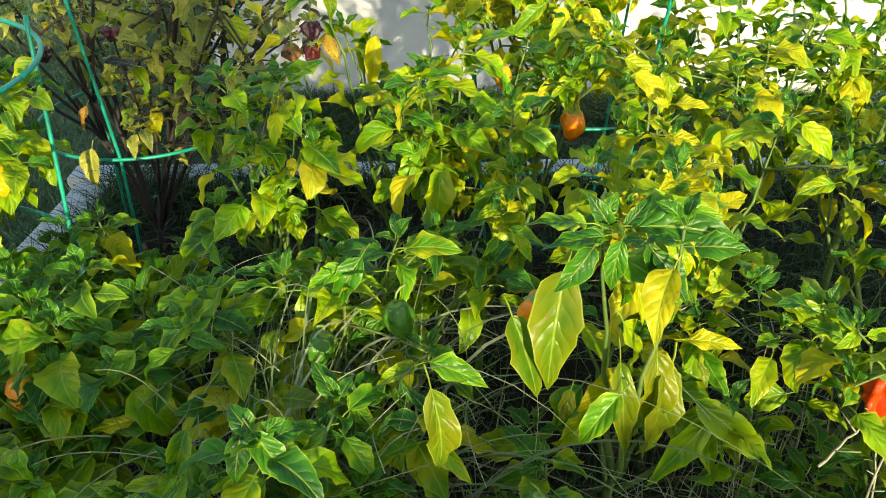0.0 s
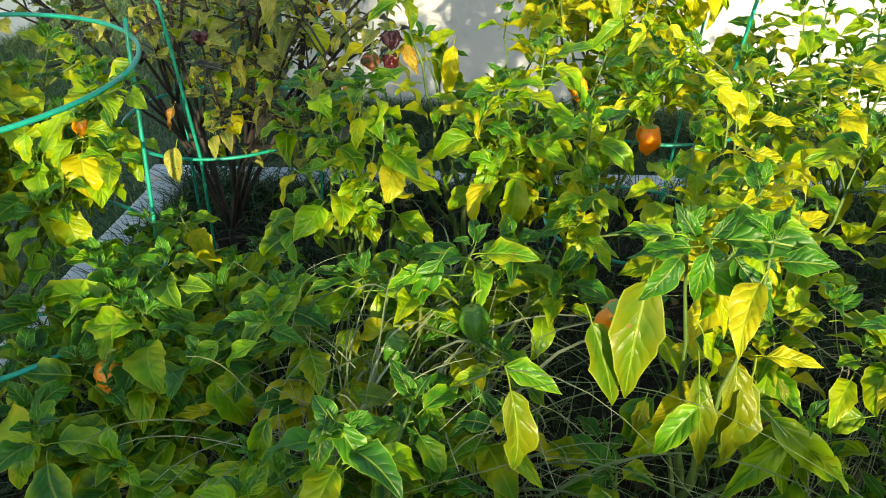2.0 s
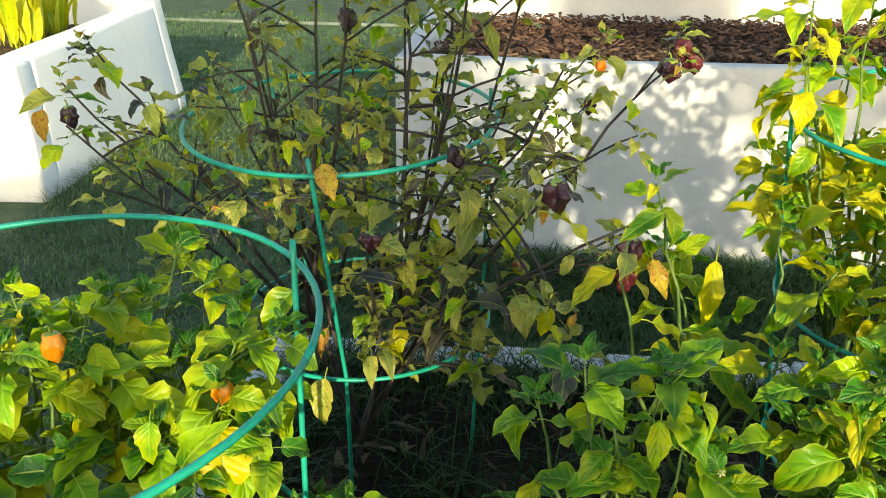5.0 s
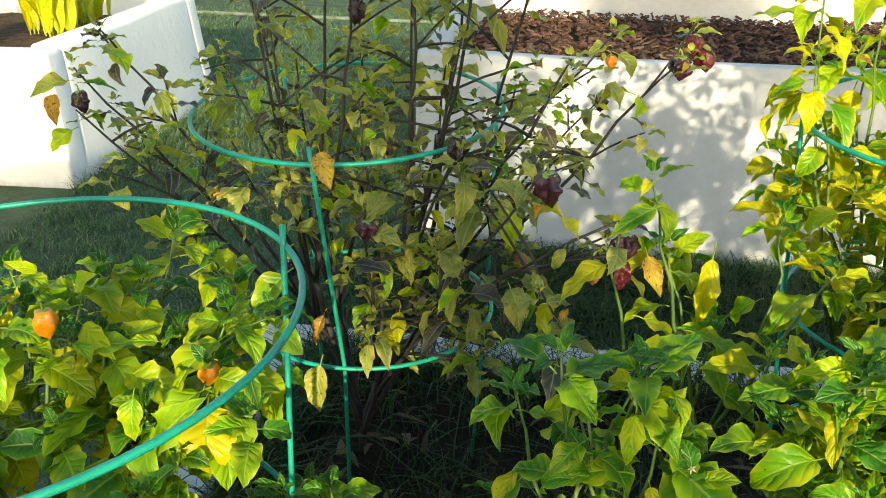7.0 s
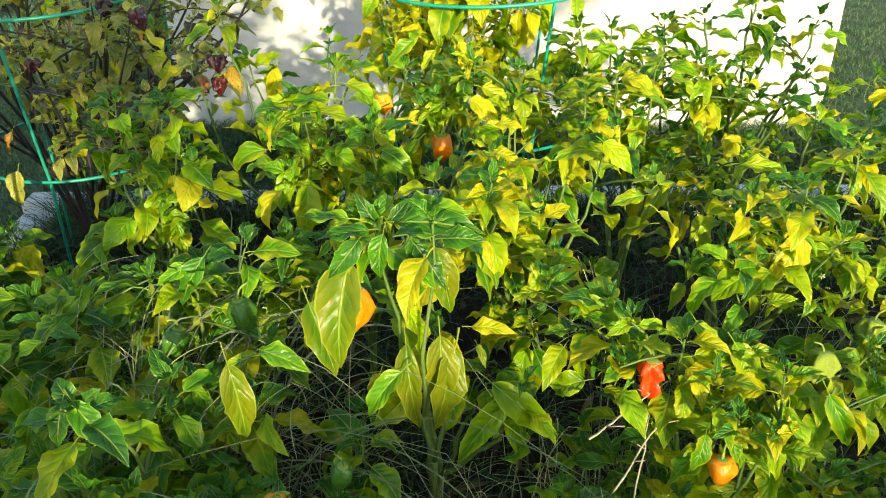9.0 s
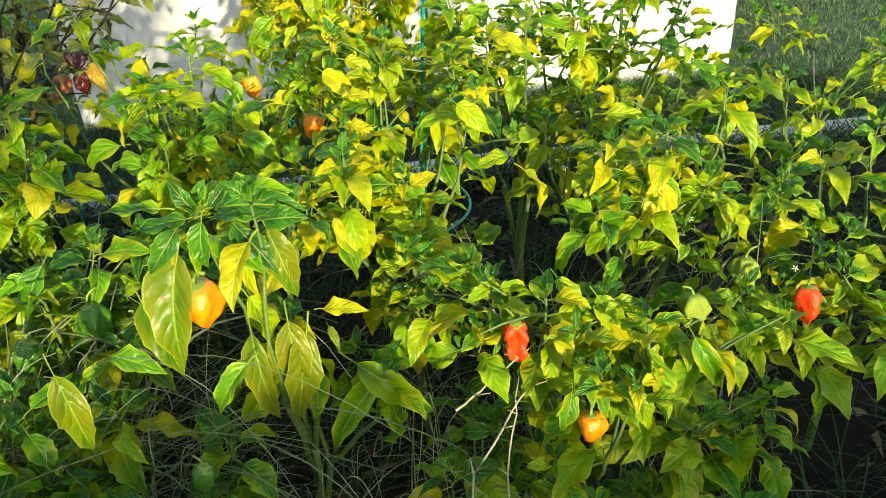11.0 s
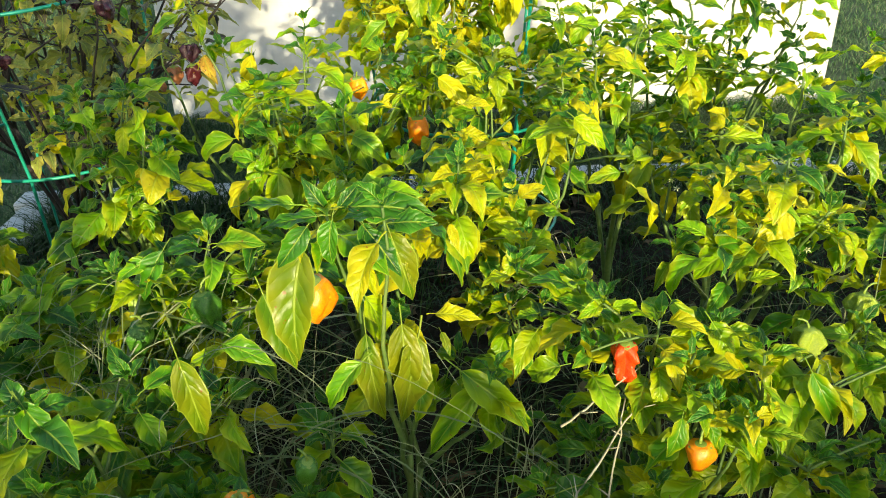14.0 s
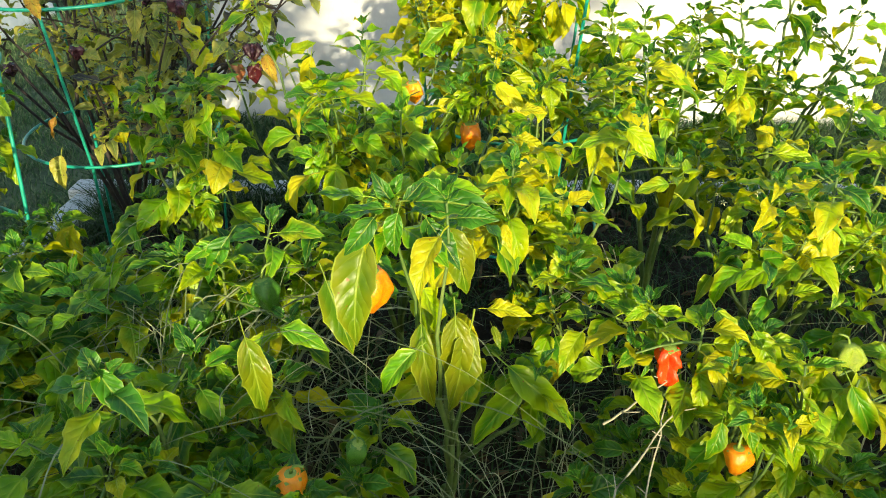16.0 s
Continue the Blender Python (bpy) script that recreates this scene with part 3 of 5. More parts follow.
def leaf_pose(at, way, up, size, wide=1.0):
    """The pose of a leaf whose stalk meets the blade at the place given, pointing along way with its upper side to up."""
    y = way.normalized()
    x = y.cross(up)
    x = x.normalized() if x.length > 1e-3 else Vector((1, 0, 0))
    z = x.cross(y)
    m = Matrix(((x.x, y.x, z.x), (x.y, y.y, z.y), (x.z, y.z, z.z))).to_4x4()
    return Matrix.Translation(at) @ m @ Matrix.Diagonal((size * wide, size, size, 1))


# ---- fruits ----
def pepper_mesh(name, mat, seed, long=1.15, lobes=4, tail=0.25, crumple=0.16, waist=0.0):
    """A crumpled pod, one unit across, hanging down from the origin."""
    r = random.Random(seed)
    ph, off = r.uniform(0, 6.28), r.uniform(0, 9)
    rings, sides = 15, 26
    verts, faces = [], []
    for i in range(rings):
        s = i / (rings - 1)
        rad = 0.5 * (math.sin(math.pi * min(1.0, 0.10 + s * 0.93)) ** 0.55) * (1.0 - 0.30 * s) + (0.02 if i in (0, rings - 1) else 0)
        rad *= 1.0 - waist * math.exp(-((s - 0.45) / 0.12) ** 2)
        if s > 0.86:
            rad *= 1.0 - tail * (s - 0.86) * 3
        for k in range(sides):
            a = 2 * math.pi * k / sides
            q = 1 + crumple * math.cos(lobes * a + ph + s * 1.5) * math.sin(math.pi * s) ** 0.6
            q -= crumple * 0.9 * abs(noise.noise(Vector((math.cos(a) * 2.6 + off, math.sin(a) * 2.6 + off, s * 5.0)))) * math.sin(math.pi * s)
            q += crumple * 1.1 * noise.noise(Vector((math.cos(a) * 1.6 + off, math.sin(a) * 1.6, s * 4.0 + off)))
            verts.append((rad * q * math.cos(a), rad * q * math.sin(a), 0.03 - s * long + 0.05 * noise.noise(Vector((a, s * 3, off)))))
    for i in range(rings - 1):
        for k in range(sides):
            w = (k + 1) % sides
            faces.append((i * sides + k, (i + 1) * sides + k, (i + 1) * sides + w, i * sides + w))
    faces.append(tuple(range(sides)))
    faces.append(tuple(range(rings * sides - 1, (rings - 1) * sides - 1, -1)))
    return mesh_from(name, verts, faces, mat)


def calyx_mesh():
    verts, faces = [(0, 0, 0.07)], []
    for i, (rad, z) in enumerate(((0.10, 0.075), (0.22, 0.04), (0.31, -0.03))):
        for k in range(15):
            a = 2 * math.pi * k / 15
            q = rad * (1 + (0.22 if k % 3 == 0 else -0.06) * (i == 2))
            verts.append((q * math.cos(a), q * math.sin(a), z))
    for k in range(15):
        w = (k + 1) % 15
        faces.append((0, 1 + k, 1 + w))
        for i in range(2):
            faces.append((1 + i * 15 + k, 1 + (i + 1) * 15 + k, 1 + (i + 1) * 15 + w, 1 + i * 15 + w))
    return mesh_from("calyx", verts, faces, M_STALK)


CALYX = calyx_mesh()
STALK = tube("stalk", [Vector((0, 0, 0.05)), Vector((0.02, 0, 0.20)), Vector((0.10, 0.03, 0.36)), Vector((0.26, 0.06, 0.46)), Vector((0.44, 0.08, 0.50))], [0.060, 0.05, 0.045, 0.042, 0.04], M_STALK, 6)
PODS = dict(orange=[pepper_mesh("pepper", M_ORANGE, 3, 1.2, 4, 0.25, 0.19), pepper_mesh("pepper", M_ORANGE, 8, 1.05, 3, 0.25, 0.18)],
            scarlet=[pepper_mesh("pepper", M_RED, 6, 1.75, 4, 0.3, 0.55, 0.34)],
            red=[pepper_mesh("pepper", M_RED, 5, 1.45, 3, 0.3, 0.2), pepper_mesh("pepper", M_RED, 7, 1.15, 4, 0.3, 0.2)],
            purple=[pepper_mesh("pepper", M_DARKP, 9, 1.15, 4, 0.3, 0.42), pepper_mesh("pepper", M_DARKP, 12, 1.35, 3, 0.9, 0.40)],
            tan=[pepper_mesh("pepper", M_TAN, 15, 1.2, 4, 0.3, 0.36)],
            green=[pepper_mesh("pepper", M_GREENP, 16, 1.7, 4, 0.4, 0.60), pepper_mesh("pepper", M_GREENP, 18, 1.5, 3, 0.3, 0.55)])
PODS["maroon"] = [pepper_mesh("pepper", M_MAROON, 19, 1.3, 4, 0.5, 0.42)]
PODS["unripe"] = [pepper_mesh("pepper", M_UNRIPE, 22, 1.35, 4, 0.4, 0.16)]
POD_LABEL = dict(maroon="maroon crumpled pepper", unripe="unripe dark green pepper", orange="ripe orange crumpled pepper", red="ripe red crumpled pepper", scarlet="ripe scarlet pepper with a pinched waist", purple="dark purple crumpled pepper", tan="tan brown crumpled pepper", green="unripe yellow-green crumpled pepper")


def hang_fruit(plant, at, colour, size, tilt=12.0):
    base = plant.location
    m = Matrix.Translation(at) @ Euler((radians(rng.uniform(-tilt, tilt)), radians(rng.uniform(-tilt, tilt)), rng.uniform(0, 6.28))).to_matrix().to_4x4() @ Matrix.Diagonal((size, size, size, 1))
    pod = part("pepper", PODS[colour][rng.randrange(len(PODS[colour]))], plant, local(base, m), POD_LABEL[colour])
    part("calyx", CALYX, pod)
    part("stalk", STALK, pod)
    return pod


def flower_mesh():
    """A small nodding flower of five pointed petals, one unit across."""
    verts, faces = [(0, 0, 0.06)], []
    for k in range(5):
        a = 2 * math.pi * k / 5
        n = len(verts)
        for da, rad, z in ((-0.32, 0.30, 0.03), (0.0, 0.55, -0.10), (0.32, 0.30, 0.03)):
            verts.append((rad * math.cos(a + da), rad * math.sin(a + da), z))
        faces.append((0, n, n + 1, n + 2))
    return mesh_from("flower", verts, faces, M_PETAL)


FLOWER = flower_mesh()
ANTHERS = tube("anthers", [Vector((0, 0, 0.08)), Vector((0, 0, -0.12)), Vector((0, 0, -0.2))], [0.10, 0.09, 0.03], M_STALK, 6)


def add_flower(plant, at, size=0.008):
    m = Matrix.Translation(at) @ Euler((radians(rng.uniform(-40, 60)), radians(rng.uniform(-40, 40)), rng.uniform(0, 6.28))).to_matrix().to_4x4() @ Matrix.Diagonal((size, size, size, 1))
    head = part("flower", FLOWER, plant, local(plant.location, m), "small white five-petalled flower")
    part("anthers", ANTHERS, head)


# ---- pepper plants ----
def bow(p0, p1, p2, count):
    return [p0 * (1 - t) ** 2 + p1 * 2 * t * (1 - t) + p2 * t * t for t in [i / (count - 1) for i in range(count)]]


def pick(r, mix):
    total, x = sum(mix.values()), r.random()
    for key, w in mix.items():
        x -= w / total
        if x <= 0:
            return key
    return key


# fruits that hang in the open, with no leaf close before them
OPEN_FRUIT = [(0.084, 0.555, 0.511), (0.377, 0.528, 0.452), (0.435, 0.45, 0.40), (0.72, 0.607, 0.41), (0.575, 0.575, 0.435), (0.174, 0.98, 0.535), (0.081, 1.072, 0.57), (-0.446, 0.644, 0.35),
              (-0.722, 0.88, 0.61), (-0.199, 1.15, 0.62), (-0.208, 1.18, 0.57), (-0.285, 1.10, 0.69), (-0.41, 1.285, 0.67), (-0.50, 1.19, 0.595), (-0.93, 1.29, 0.70), (-0.088, 0.571, 0.475)]


def hides_fruit(p):
    return any(abs(p.x - x) < 0.024 and -0.10 < p.y - y < 0.01 and -0.032 < p.z - z - 0.62 * (y - p.y) < 0.032 for x, y, z in OPEN_FRUIT)


def leaf_parts(plant, todo, single=285):
    """Leaves on the near side of the plant become parts of their own; those past the count, on its far side, one joined part."""
    base = plant.location
    todo = [q for q in todo if len(q) == 4 or not hides_fruit(q[2] @ Vector((0, 0.45, 0)))]
    todo = [q[:3] for q in todo]
    todo.sort(key=lambda q: q[2].translation.y)
    for key, shape, m in todo[:single]:
        part("leaf", LEAVES[key][shape], plant, local(base, m))
    rest = todo[single:]
    for key in sorted({q[0] for q in rest}):
        verts, faces, uvs = [], [], []
        for _, shape, m in [q for q in rest if q[0] == key]:
            me, k = LEAVES[key][shape], len(verts)
            verts += [m @ v.co - base for v in me.vertices]
            faces += [tuple(k + i for i in p.vertices) for p in me.polygons]
            own_uv = [None] * len(me.vertices)
            for loop in me.loops:
                own_uv[loop.vertex_index] = tuple(me.uv_layers[0].data[loop.index].uv)
            uvs += own_uv
        ob = part("foliage", mesh_from("foliage", verts, faces, LEAF_MATS[key], True, uvs), plant)
        tagged(ob, kind="stuff")


def pepper_plant(label, base, tips, mix, size, seed, stem_mat=None, rosette=7, along=5, stem_r=0.0055, droop=0.55, young=0.5, fork=0.38, twigs=2, twig_leaves=5, reach=0.075, own=(), broad=1.0, spread=0.22, bare=0.45, shapes=range(10), vary=0.75, group="pepper plants in the bed"):
    """A branching plant from its foot to the tips given, with side twigs, a rosette of leaves at every end and leaves at nodes between."""
    r = random.Random(seed)
    stem_mat = stem_mat or M_STEM
    base = Vector(base)
    plant = thing("pepper_plant", base, label, "pepper plant", group)
    todo = []
    mean = sum((Vector(t) for t in tips), Vector()) / len(tips)
    top = base.lerp(mean, fork)
    part("stem", tube("stem", [p - base for p in bow(base - Vector((0, 0, 0.04)), base.lerp(top, 0.6) + Vector((0, 0, 0.03)), top, 6)], [stem_r * (1.25 - 0.07 * i) for i in range(6)], stem_mat, 7), plant)

    def put_leaf(at, a, e, s, key):
        way = Vector((math.cos(a) * math.cos(e), math.sin(a) * math.cos(e), math.sin(e)))
        up = Vector((-math.cos(a) * math.sin(e), -math.sin(a) * math.sin(e), math.cos(e)))
        side = way.cross(up)
        up = up + side * r.gauss(0, 0.38) + Vector((0, -0.22, 0.12))
        todo.append((key, r.choice(shapes), leaf_pose(at + way * s * 0.24, way, up, s, broad * r.uniform(0.85, 1.15))))

    def crown(tip, count, big):
        a0 = r.uniform(0, 6.28)
        for k in range(3):
            put_leaf(tip + Vector((0, 0, 0.004)), a0 + 2.1 * k + r.uniform(-0.3, 0.3), r.uniform(0.5, 1.2), size * big * r.uniform(0.28, 0.45), "young" if young > 0.12 and "purple" not in mix else pick(r, mix))
        for k in range(count):
            g = k / max(1, count - 1)
            key = "young" if r.random() < young and g < 0.6 and "purple" not in mix else pick(r, mix)
            put_leaf(tip + Vector((0, 0, -0.020 * g + r.uniform(-0.006, 0.004))), a0 + 2.4 * k + r.uniform(-0.4, 0.4), r.uniform(0.65, 0.1) - (0.25 + droop) * g * r.uniform(0.7, 1.2), size * big * r.uniform(vary, 1.9 - vary) * (0.55 + 0.5 * g), key)

    order = sorted((Vector(t) for t in tips), key=lambda t: math.atan2(t.y - base.y, t.x - base.x))
    forks = []
    for k in range(0, len(order), 4):
        some = order[k:k + 4]
        start = base.lerp(top, r.uniform(0.45, 1.0))
        knot = start.lerp(sum(some, Vector()) / len(some), r.uniform(0.34, 0.46)) + Vector((r.uniform(-0.02, 0.02), r.uniform(-0.02, 0.02), 0.0))
        limb = bow(start, start.lerp(knot, 0.5) + Vector((r.uniform(-0.015, 0.015), r.uniform(-0.015, 0.015), 0.012)), knot, 6)
        part("branch", tube("branch", [p - base for p in limb], [stem_r * (0.88 - 0.04 * i) for i in range(6)], stem_mat, 6), plant)
        forks += [(tip, limb[r.choice((3, 4, 5, 5))]) for tip in some]
    for tip, start in forks:
        out = Vector((tip.x - start.x, tip.y - start.y, 0)) * spread
        mid = start.lerp(tip, 0.5) + out + Vector((r.uniform(-0.04, 0.04), r.uniform(-0.04, 0.04), r.uniform(-0.02, 0.05)))
        path = bow(start, mid, tip, 9)
        path = [p + Vector((r.uniform(-1, 1), r.uniform(-1, 1), r.uniform(-1, 1))) * 0.005 * (0 < i < 8) for i, p in enumerate(path)]
        part("branch", tube("branch", [p - base for p in path], [stem_r * (0.62 - 0.05 * i) for i in range(9)], stem_mat, 5), plant)
        crown(tip, rosette, 1.0)
        for k in range(along):
            a = r.uniform(0, 6.28)
            f = r.uniform(bare, 0.97)
            put_leaf(path[min(8, int(f * 8))] + Vector((math.cos(a), math.sin(a), 0.1)) * 0.012, a, -droop * r.uniform(0.2, 1.5), size * r.uniform(vary, 1.95 - vary), pick(r, mix))
        for k in range(twigs):
            q = path[min(7, int(8 * r.uniform(bare + 0.05, 0.95)))]
            a = r.uniform(0, 6.28)
            end = q + Vector((math.cos(a), math.sin(a), r.uniform(-0.1, 0.75))) * reach * r.uniform(0.6, 1.3)
            part("twig", tube("twig", [p - base for p in bow(q, q.lerp(end, 0.5) + Vector((0, 0, 0.008)), end, 4)], [stem_r * 0.34, stem_r * 0.3, stem_r * 0.26, stem_r * 0.2], stem_mat, 4), plant)
            crown(end, twig_leaves, 0.9)
    for at, end, key, wide in own:
        at, end = Vector(at), Vector(end)
        flat = abs(end.z - at.z) < 0.4 * (end - at).length
        todo.append((key, 6 if flat else r.choice((4, 2, 0)), leaf_pose(at, end - at, Vector((r.uniform(-0.3, 0.3), -0.4, 0.9) if flat else (r.uniform(-0.35, 0.35), -0.75, 0.65)), (end - at).length, wide * 0.88), True))
    leaf_parts(plant, todo)
    return plant


GREENS = dict(green=4.0, lime=4.0, yellow=0.9)
LIMES = dict(green=1.4, lime=5, yellow=1.6)
PALES = dict(green=0.6, lime=4, yellow=4)
DARKS = dict(green=6, lime=3.0, yellow=0.7)
PURPLES = dict(olive=8, purple=2.0, yellow=0.5, amber=0.15, lime=0.9, green=0.4)

# leaves that stand out on single plants: foot, tip, tone, breadth
HERO_LEAVES = [
    ((0.092, 0.500, 0.598), (0.075, 0.474, 0.500), "mellow", 1.00),
    ((0.053, 0.500, 0.556), (0.074, 0.488, 0.481), "mellow", 0.85),
    ((0.136, 0.485, 0.644), (0.208, 0.478, 0.634), "young", 0.85),
    ((0.124, 0.475, 0.638), (0.118, 0.475, 0.595), "young", 1.00),
    ((0.147, 0.485, 0.630), (0.163, 0.485, 0.588), "young", 1.00),
    ((0.142, 0.500, 0.607), (0.152, 0.488, 0.553), "yellow", 0.58),
    ((0.186, 0.520, 0.587), (0.182, 0.508, 0.550), "mellow", 0.75),
    ((0.141, 0.490, 0.519), (0.150, 0.478, 0.426), "mellow", 0.62),
    ((0.172, 0.500, 0.522), (0.175, 0.488, 0.437), "mellow", 0.80),
    ((0.104, 0.472, 0.634), (0.078, 0.460, 0.600), "young", 0.95),
    ((0.150, 0.480, 0.626), (0.176, 0.468, 0.586), "young", 0.85),
    ((0.112, 0.478, 0.640), (0.066, 0.470, 0.628), "young", 0.85),
    ((0.128, 0.488, 0.642), (0.150, 0.500, 0.662), "young", 0.90),
    ((0.118, 0.486, 0.642), (0.100, 0.496, 0.668), "young", 0.90),
    ((0.202, 0.520, 0.519), (0.245, 0.508, 0.517), "yellow", 0.70),
    ((0.097, 0.470, 0.654), (0.048, 0.458, 0.653), "green", 0.80),
    ((0.207, 0.500, 0.512), (0.216, 0.488, 0.493), "mellow", 0.70),
    ((0.113, 0.530, 0.457), (0.101, 0.518, 0.425), "mellow", 1.10),
    ((0.186, 0.500, 0.507), (0.162, 0.488, 0.415), "mellow", 0.90),
    ((0.245, 0.530, 0.427), (0.186, 0.518, 0.352), "green", 0.68),
    ((0.225, 0.530, 0.446), (0.303, 0.518, 0.380), "green", 0.64),
    ((0.165, 0.520, 0.603), (0.186, 0.508, 0.536), "mellow", 0.90),
    ((0.136, 0.500, 0.644), (0.199, 0.488, 0.647), "green", 0.90),
]
FRONT_LEAVES = [
    ((-0.010, 0.445, 0.528), (0.002, 0.445, 0.436), "mellow", 0.64),
    ((-0.151, 0.430, 0.496), (-0.159, 0.418, 0.456), "young", 1.00),
    ((-0.142, 0.430, 0.498), (-0.112, 0.418, 0.448), "young", 1.00),
    ((-0.012, 0.560, 0.463), (0.042, 0.548, 0.441), "green", 0.80),
    ((-0.154, 0.580, 0.402), (-0.106, 0.568, 0.401), "mellow", 0.90),
    ((-0.086, 0.560, 0.413), (-0.060, 0.548, 0.389), "green", 1.00),
    ((-0.220, 0.500, 0.435), (-0.238, 0.488, 0.387), "green", 1.00),
]
MID_LEAVES = [
    ((-0.226, 0.670, 0.471), (-0.286, 0.658, 0.408), "green", 0.85),
    ((-0.036, 0.670, 0.519), (0.023, 0.658, 0.518), "lime", 0.90),
    ((-0.092, 0.620, 0.528), (-0.129, 0.608, 0.508), "green", 0.90),
    ((-0.076, 0.620, 0.538), (-0.107, 0.608, 0.479), "young", 0.80),
    ((0.053, 0.660, 0.538), (0.036, 0.648, 0.522), "lime", 1.00),
    ((0.062, 0.600, 0.574), (0.080, 0.588, 0.552), "lime", 0.90),
]
LOW_LEFT_LEAVES = [
    ((-0.373, 0.720, 0.377), (-0.435, 0.708, 0.398), "green", 1.05),
    ((-0.380, 0.660, 0.343), (-0.426, 0.648, 0.400), "green", 0.95),
    ((-0.310, 0.630, 0.419), (-0.342, 0.618, 0.379), "green", 1.00),
    ((-0.340, 0.700, 0.383), (-0.385, 0.688, 0.385), "green", 0.90),
    ((-0.429, 0.700, 0.412), (-0.460, 0.688, 0.379), "green", 0.90),
    ((-0.314, 0.600, 0.354), (-0.355, 0.588, 0.345), "yellow", 0.90),
    ((-0.381, 0.720, 0.429), (-0.337, 0.708, 0.430), "green", 0.90),
    ((-0.417, 0.630, 0.361), (-0.351, 0.618, 0.360), "green", 0.90),
    ((-0.370, 0.500, 0.415), (-0.358, 0.488, 0.379), "green", 1.00),
]
PALE_LEAVES = [
    ((-0.303, 0.950, 0.408), (-0.331, 0.938, 0.376), "yellow", 1.10),
    ((-0.264, 0.910, 0.552), (-0.224, 0.898, 0.579), "lime", 1.00),
    ((-0.160, 0.870, 0.561), (-0.141, 0.858, 0.523), "lime", 1.20),
    ((-0.195, 0.870, 0.586), (-0.200, 0.858, 0.547), "lime", 1.00),
    ((-0.188, 0.850, 0.508), (-0.213, 0.838, 0.502), "lime", 1.10),
    ((-0.179, 0.850, 0.537), (-0.175, 0.838, 0.517), "yellow", 1.20),
    ((-0.163, 0.840, 0.509), (-0.141, 0.828, 0.511), "lime", 1.20),
    ((-0.284, 0.930, 0.462), (-0.301, 0.918, 0.434), "green", 1.00),
    ((-0.175, 0.890, 0.627), (-0.218, 0.878, 0.627), "young", 1.00),
]
MID_BACK_LEAVES = [
    ((0.086, 0.940, 0.589), (0.102, 0.928, 0.539), "yellow", 1.30),
    ((0.065, 0.850, 0.525), (0.076, 0.838, 0.477), "yellow", 0.90),
    ((0.011, 0.940, 0.622), (-0.053, 0.928, 0.603), "lime", 1.00),
    ((-0.035, 0.950, 0.599), (-0.029, 0.938, 0.559), "lime", 0.90),
    ((0.151, 1.000, 0.585), (0.120, 0.988, 0.570), "yellow", 1.00),
    ((0.197, 1.060, 0.667), (0.216, 1.048, 0.612), "yellow", 0.90),
    ((0.162, 1.050, 0.658), (0.141, 1.038, 0.627), "yellow", 0.90),
    ((0.131, 1.050, 0.672), (0.091, 1.038, 0.634), "lime", 0.90),
    ((-0.125, 1.270, 0.580), (-0.127, 1.258, 0.504), "lime", 0.80),
    ((-0.002, 0.850, 0.528), (-0.014, 0.838, 0.445), "lime", 0.90),
]
BRIGHT_LEAVES = [
    ((0.207, 0.820, 0.653), (0.249, 0.808, 0.618), "yellow", 0.90),
    ((0.233, 0.750, 0.643), (0.265, 0.738, 0.641), "yellow", 0.90),
    ((0.230, 0.750, 0.609), (0.265, 0.738, 0.601), "yellow", 0.90),
    ((0.210, 0.760, 0.621), (0.238, 0.748, 0.610), "yellow", 0.90),
    ((0.231, 0.720, 0.606), (0.249, 0.708, 0.578), "yellow", 1.00),
    ((0.292, 0.700, 0.619), (0.258, 0.688, 0.614), "yellow", 0.70),
    ((0.260, 0.680, 0.612), (0.264, 0.668, 0.592), "yellow", 0.50),
    ((0.176, 0.700, 0.562), (0.193, 0.688, 0.542), "yellow", 0.90),
    ((0.216, 0.600, 0.570), (0.226, 0.588, 0.546), "yellow", 0.80),
    ((0.145, 0.800, 0.527), (0.129, 0.788, 0.517), "yellow", 0.80),
]
RIGHT_FRONT_LEAVES = [
    ((0.316, 0.580, 0.518), (0.384, 0.568, 0.483), "lime", 0.85),
    ((0.304, 0.580, 0.523), (0.339, 0.568, 0.488), "lime", 0.90),
    ((0.425, 0.550, 0.509), (0.447, 0.538, 0.465), "lime", 0.90),
    ((0.459, 0.530, 0.497), (0.488, 0.518, 0.451), "lime", 1.00),
    ((0.419, 0.460, 0.442), (0.408, 0.448, 0.402), "lime", 0.90),
    ((0.442, 0.460, 0.440), (0.451, 0.448, 0.414), "lime", 0.90),
    ((0.469, 0.460, 0.444), (0.496, 0.448, 0.392), "lime", 0.75),
    ((0.512, 0.500, 0.443), (0.505, 0.488, 0.399), "yellow", 0.80),
    ((0.547, 0.500, 0.459), (0.580, 0.488, 0.397), "lime", 0.70),
    ((0.544, 0.520, 0.467), (0.499, 0.508, 0.470), "lime", 0.90),
    ((0.517, 0.600, 0.500), (0.543, 0.588, 0.511), "lime", 1.00),
]
RIGHT_BACK_LEAVES = [
    ((0.587, 0.690, 0.538), (0.545, 0.678, 0.483), "yellow", 1.10),
    ((0.632, 0.720, 0.572), (0.651, 0.708, 0.562), "yellow", 1.00),
    ((0.583, 0.730, 0.565), (0.523, 0.718, 0.554), "yellow", 0.80),
    ((0.376, 0.720, 0.610), (0.350, 0.708, 0.602), "lime", 1.10),
    ((0.523, 0.750, 0.598), (0.571, 0.738, 0.589), "lime", 0.80),
    ((0.698, 0.850, 0.601), (0.731, 0.838, 0.578), "lime", 1.20),
    ((0.352, 0.720, 0.634), (0.389, 0.708, 0.601), "lime", 1.00),
]
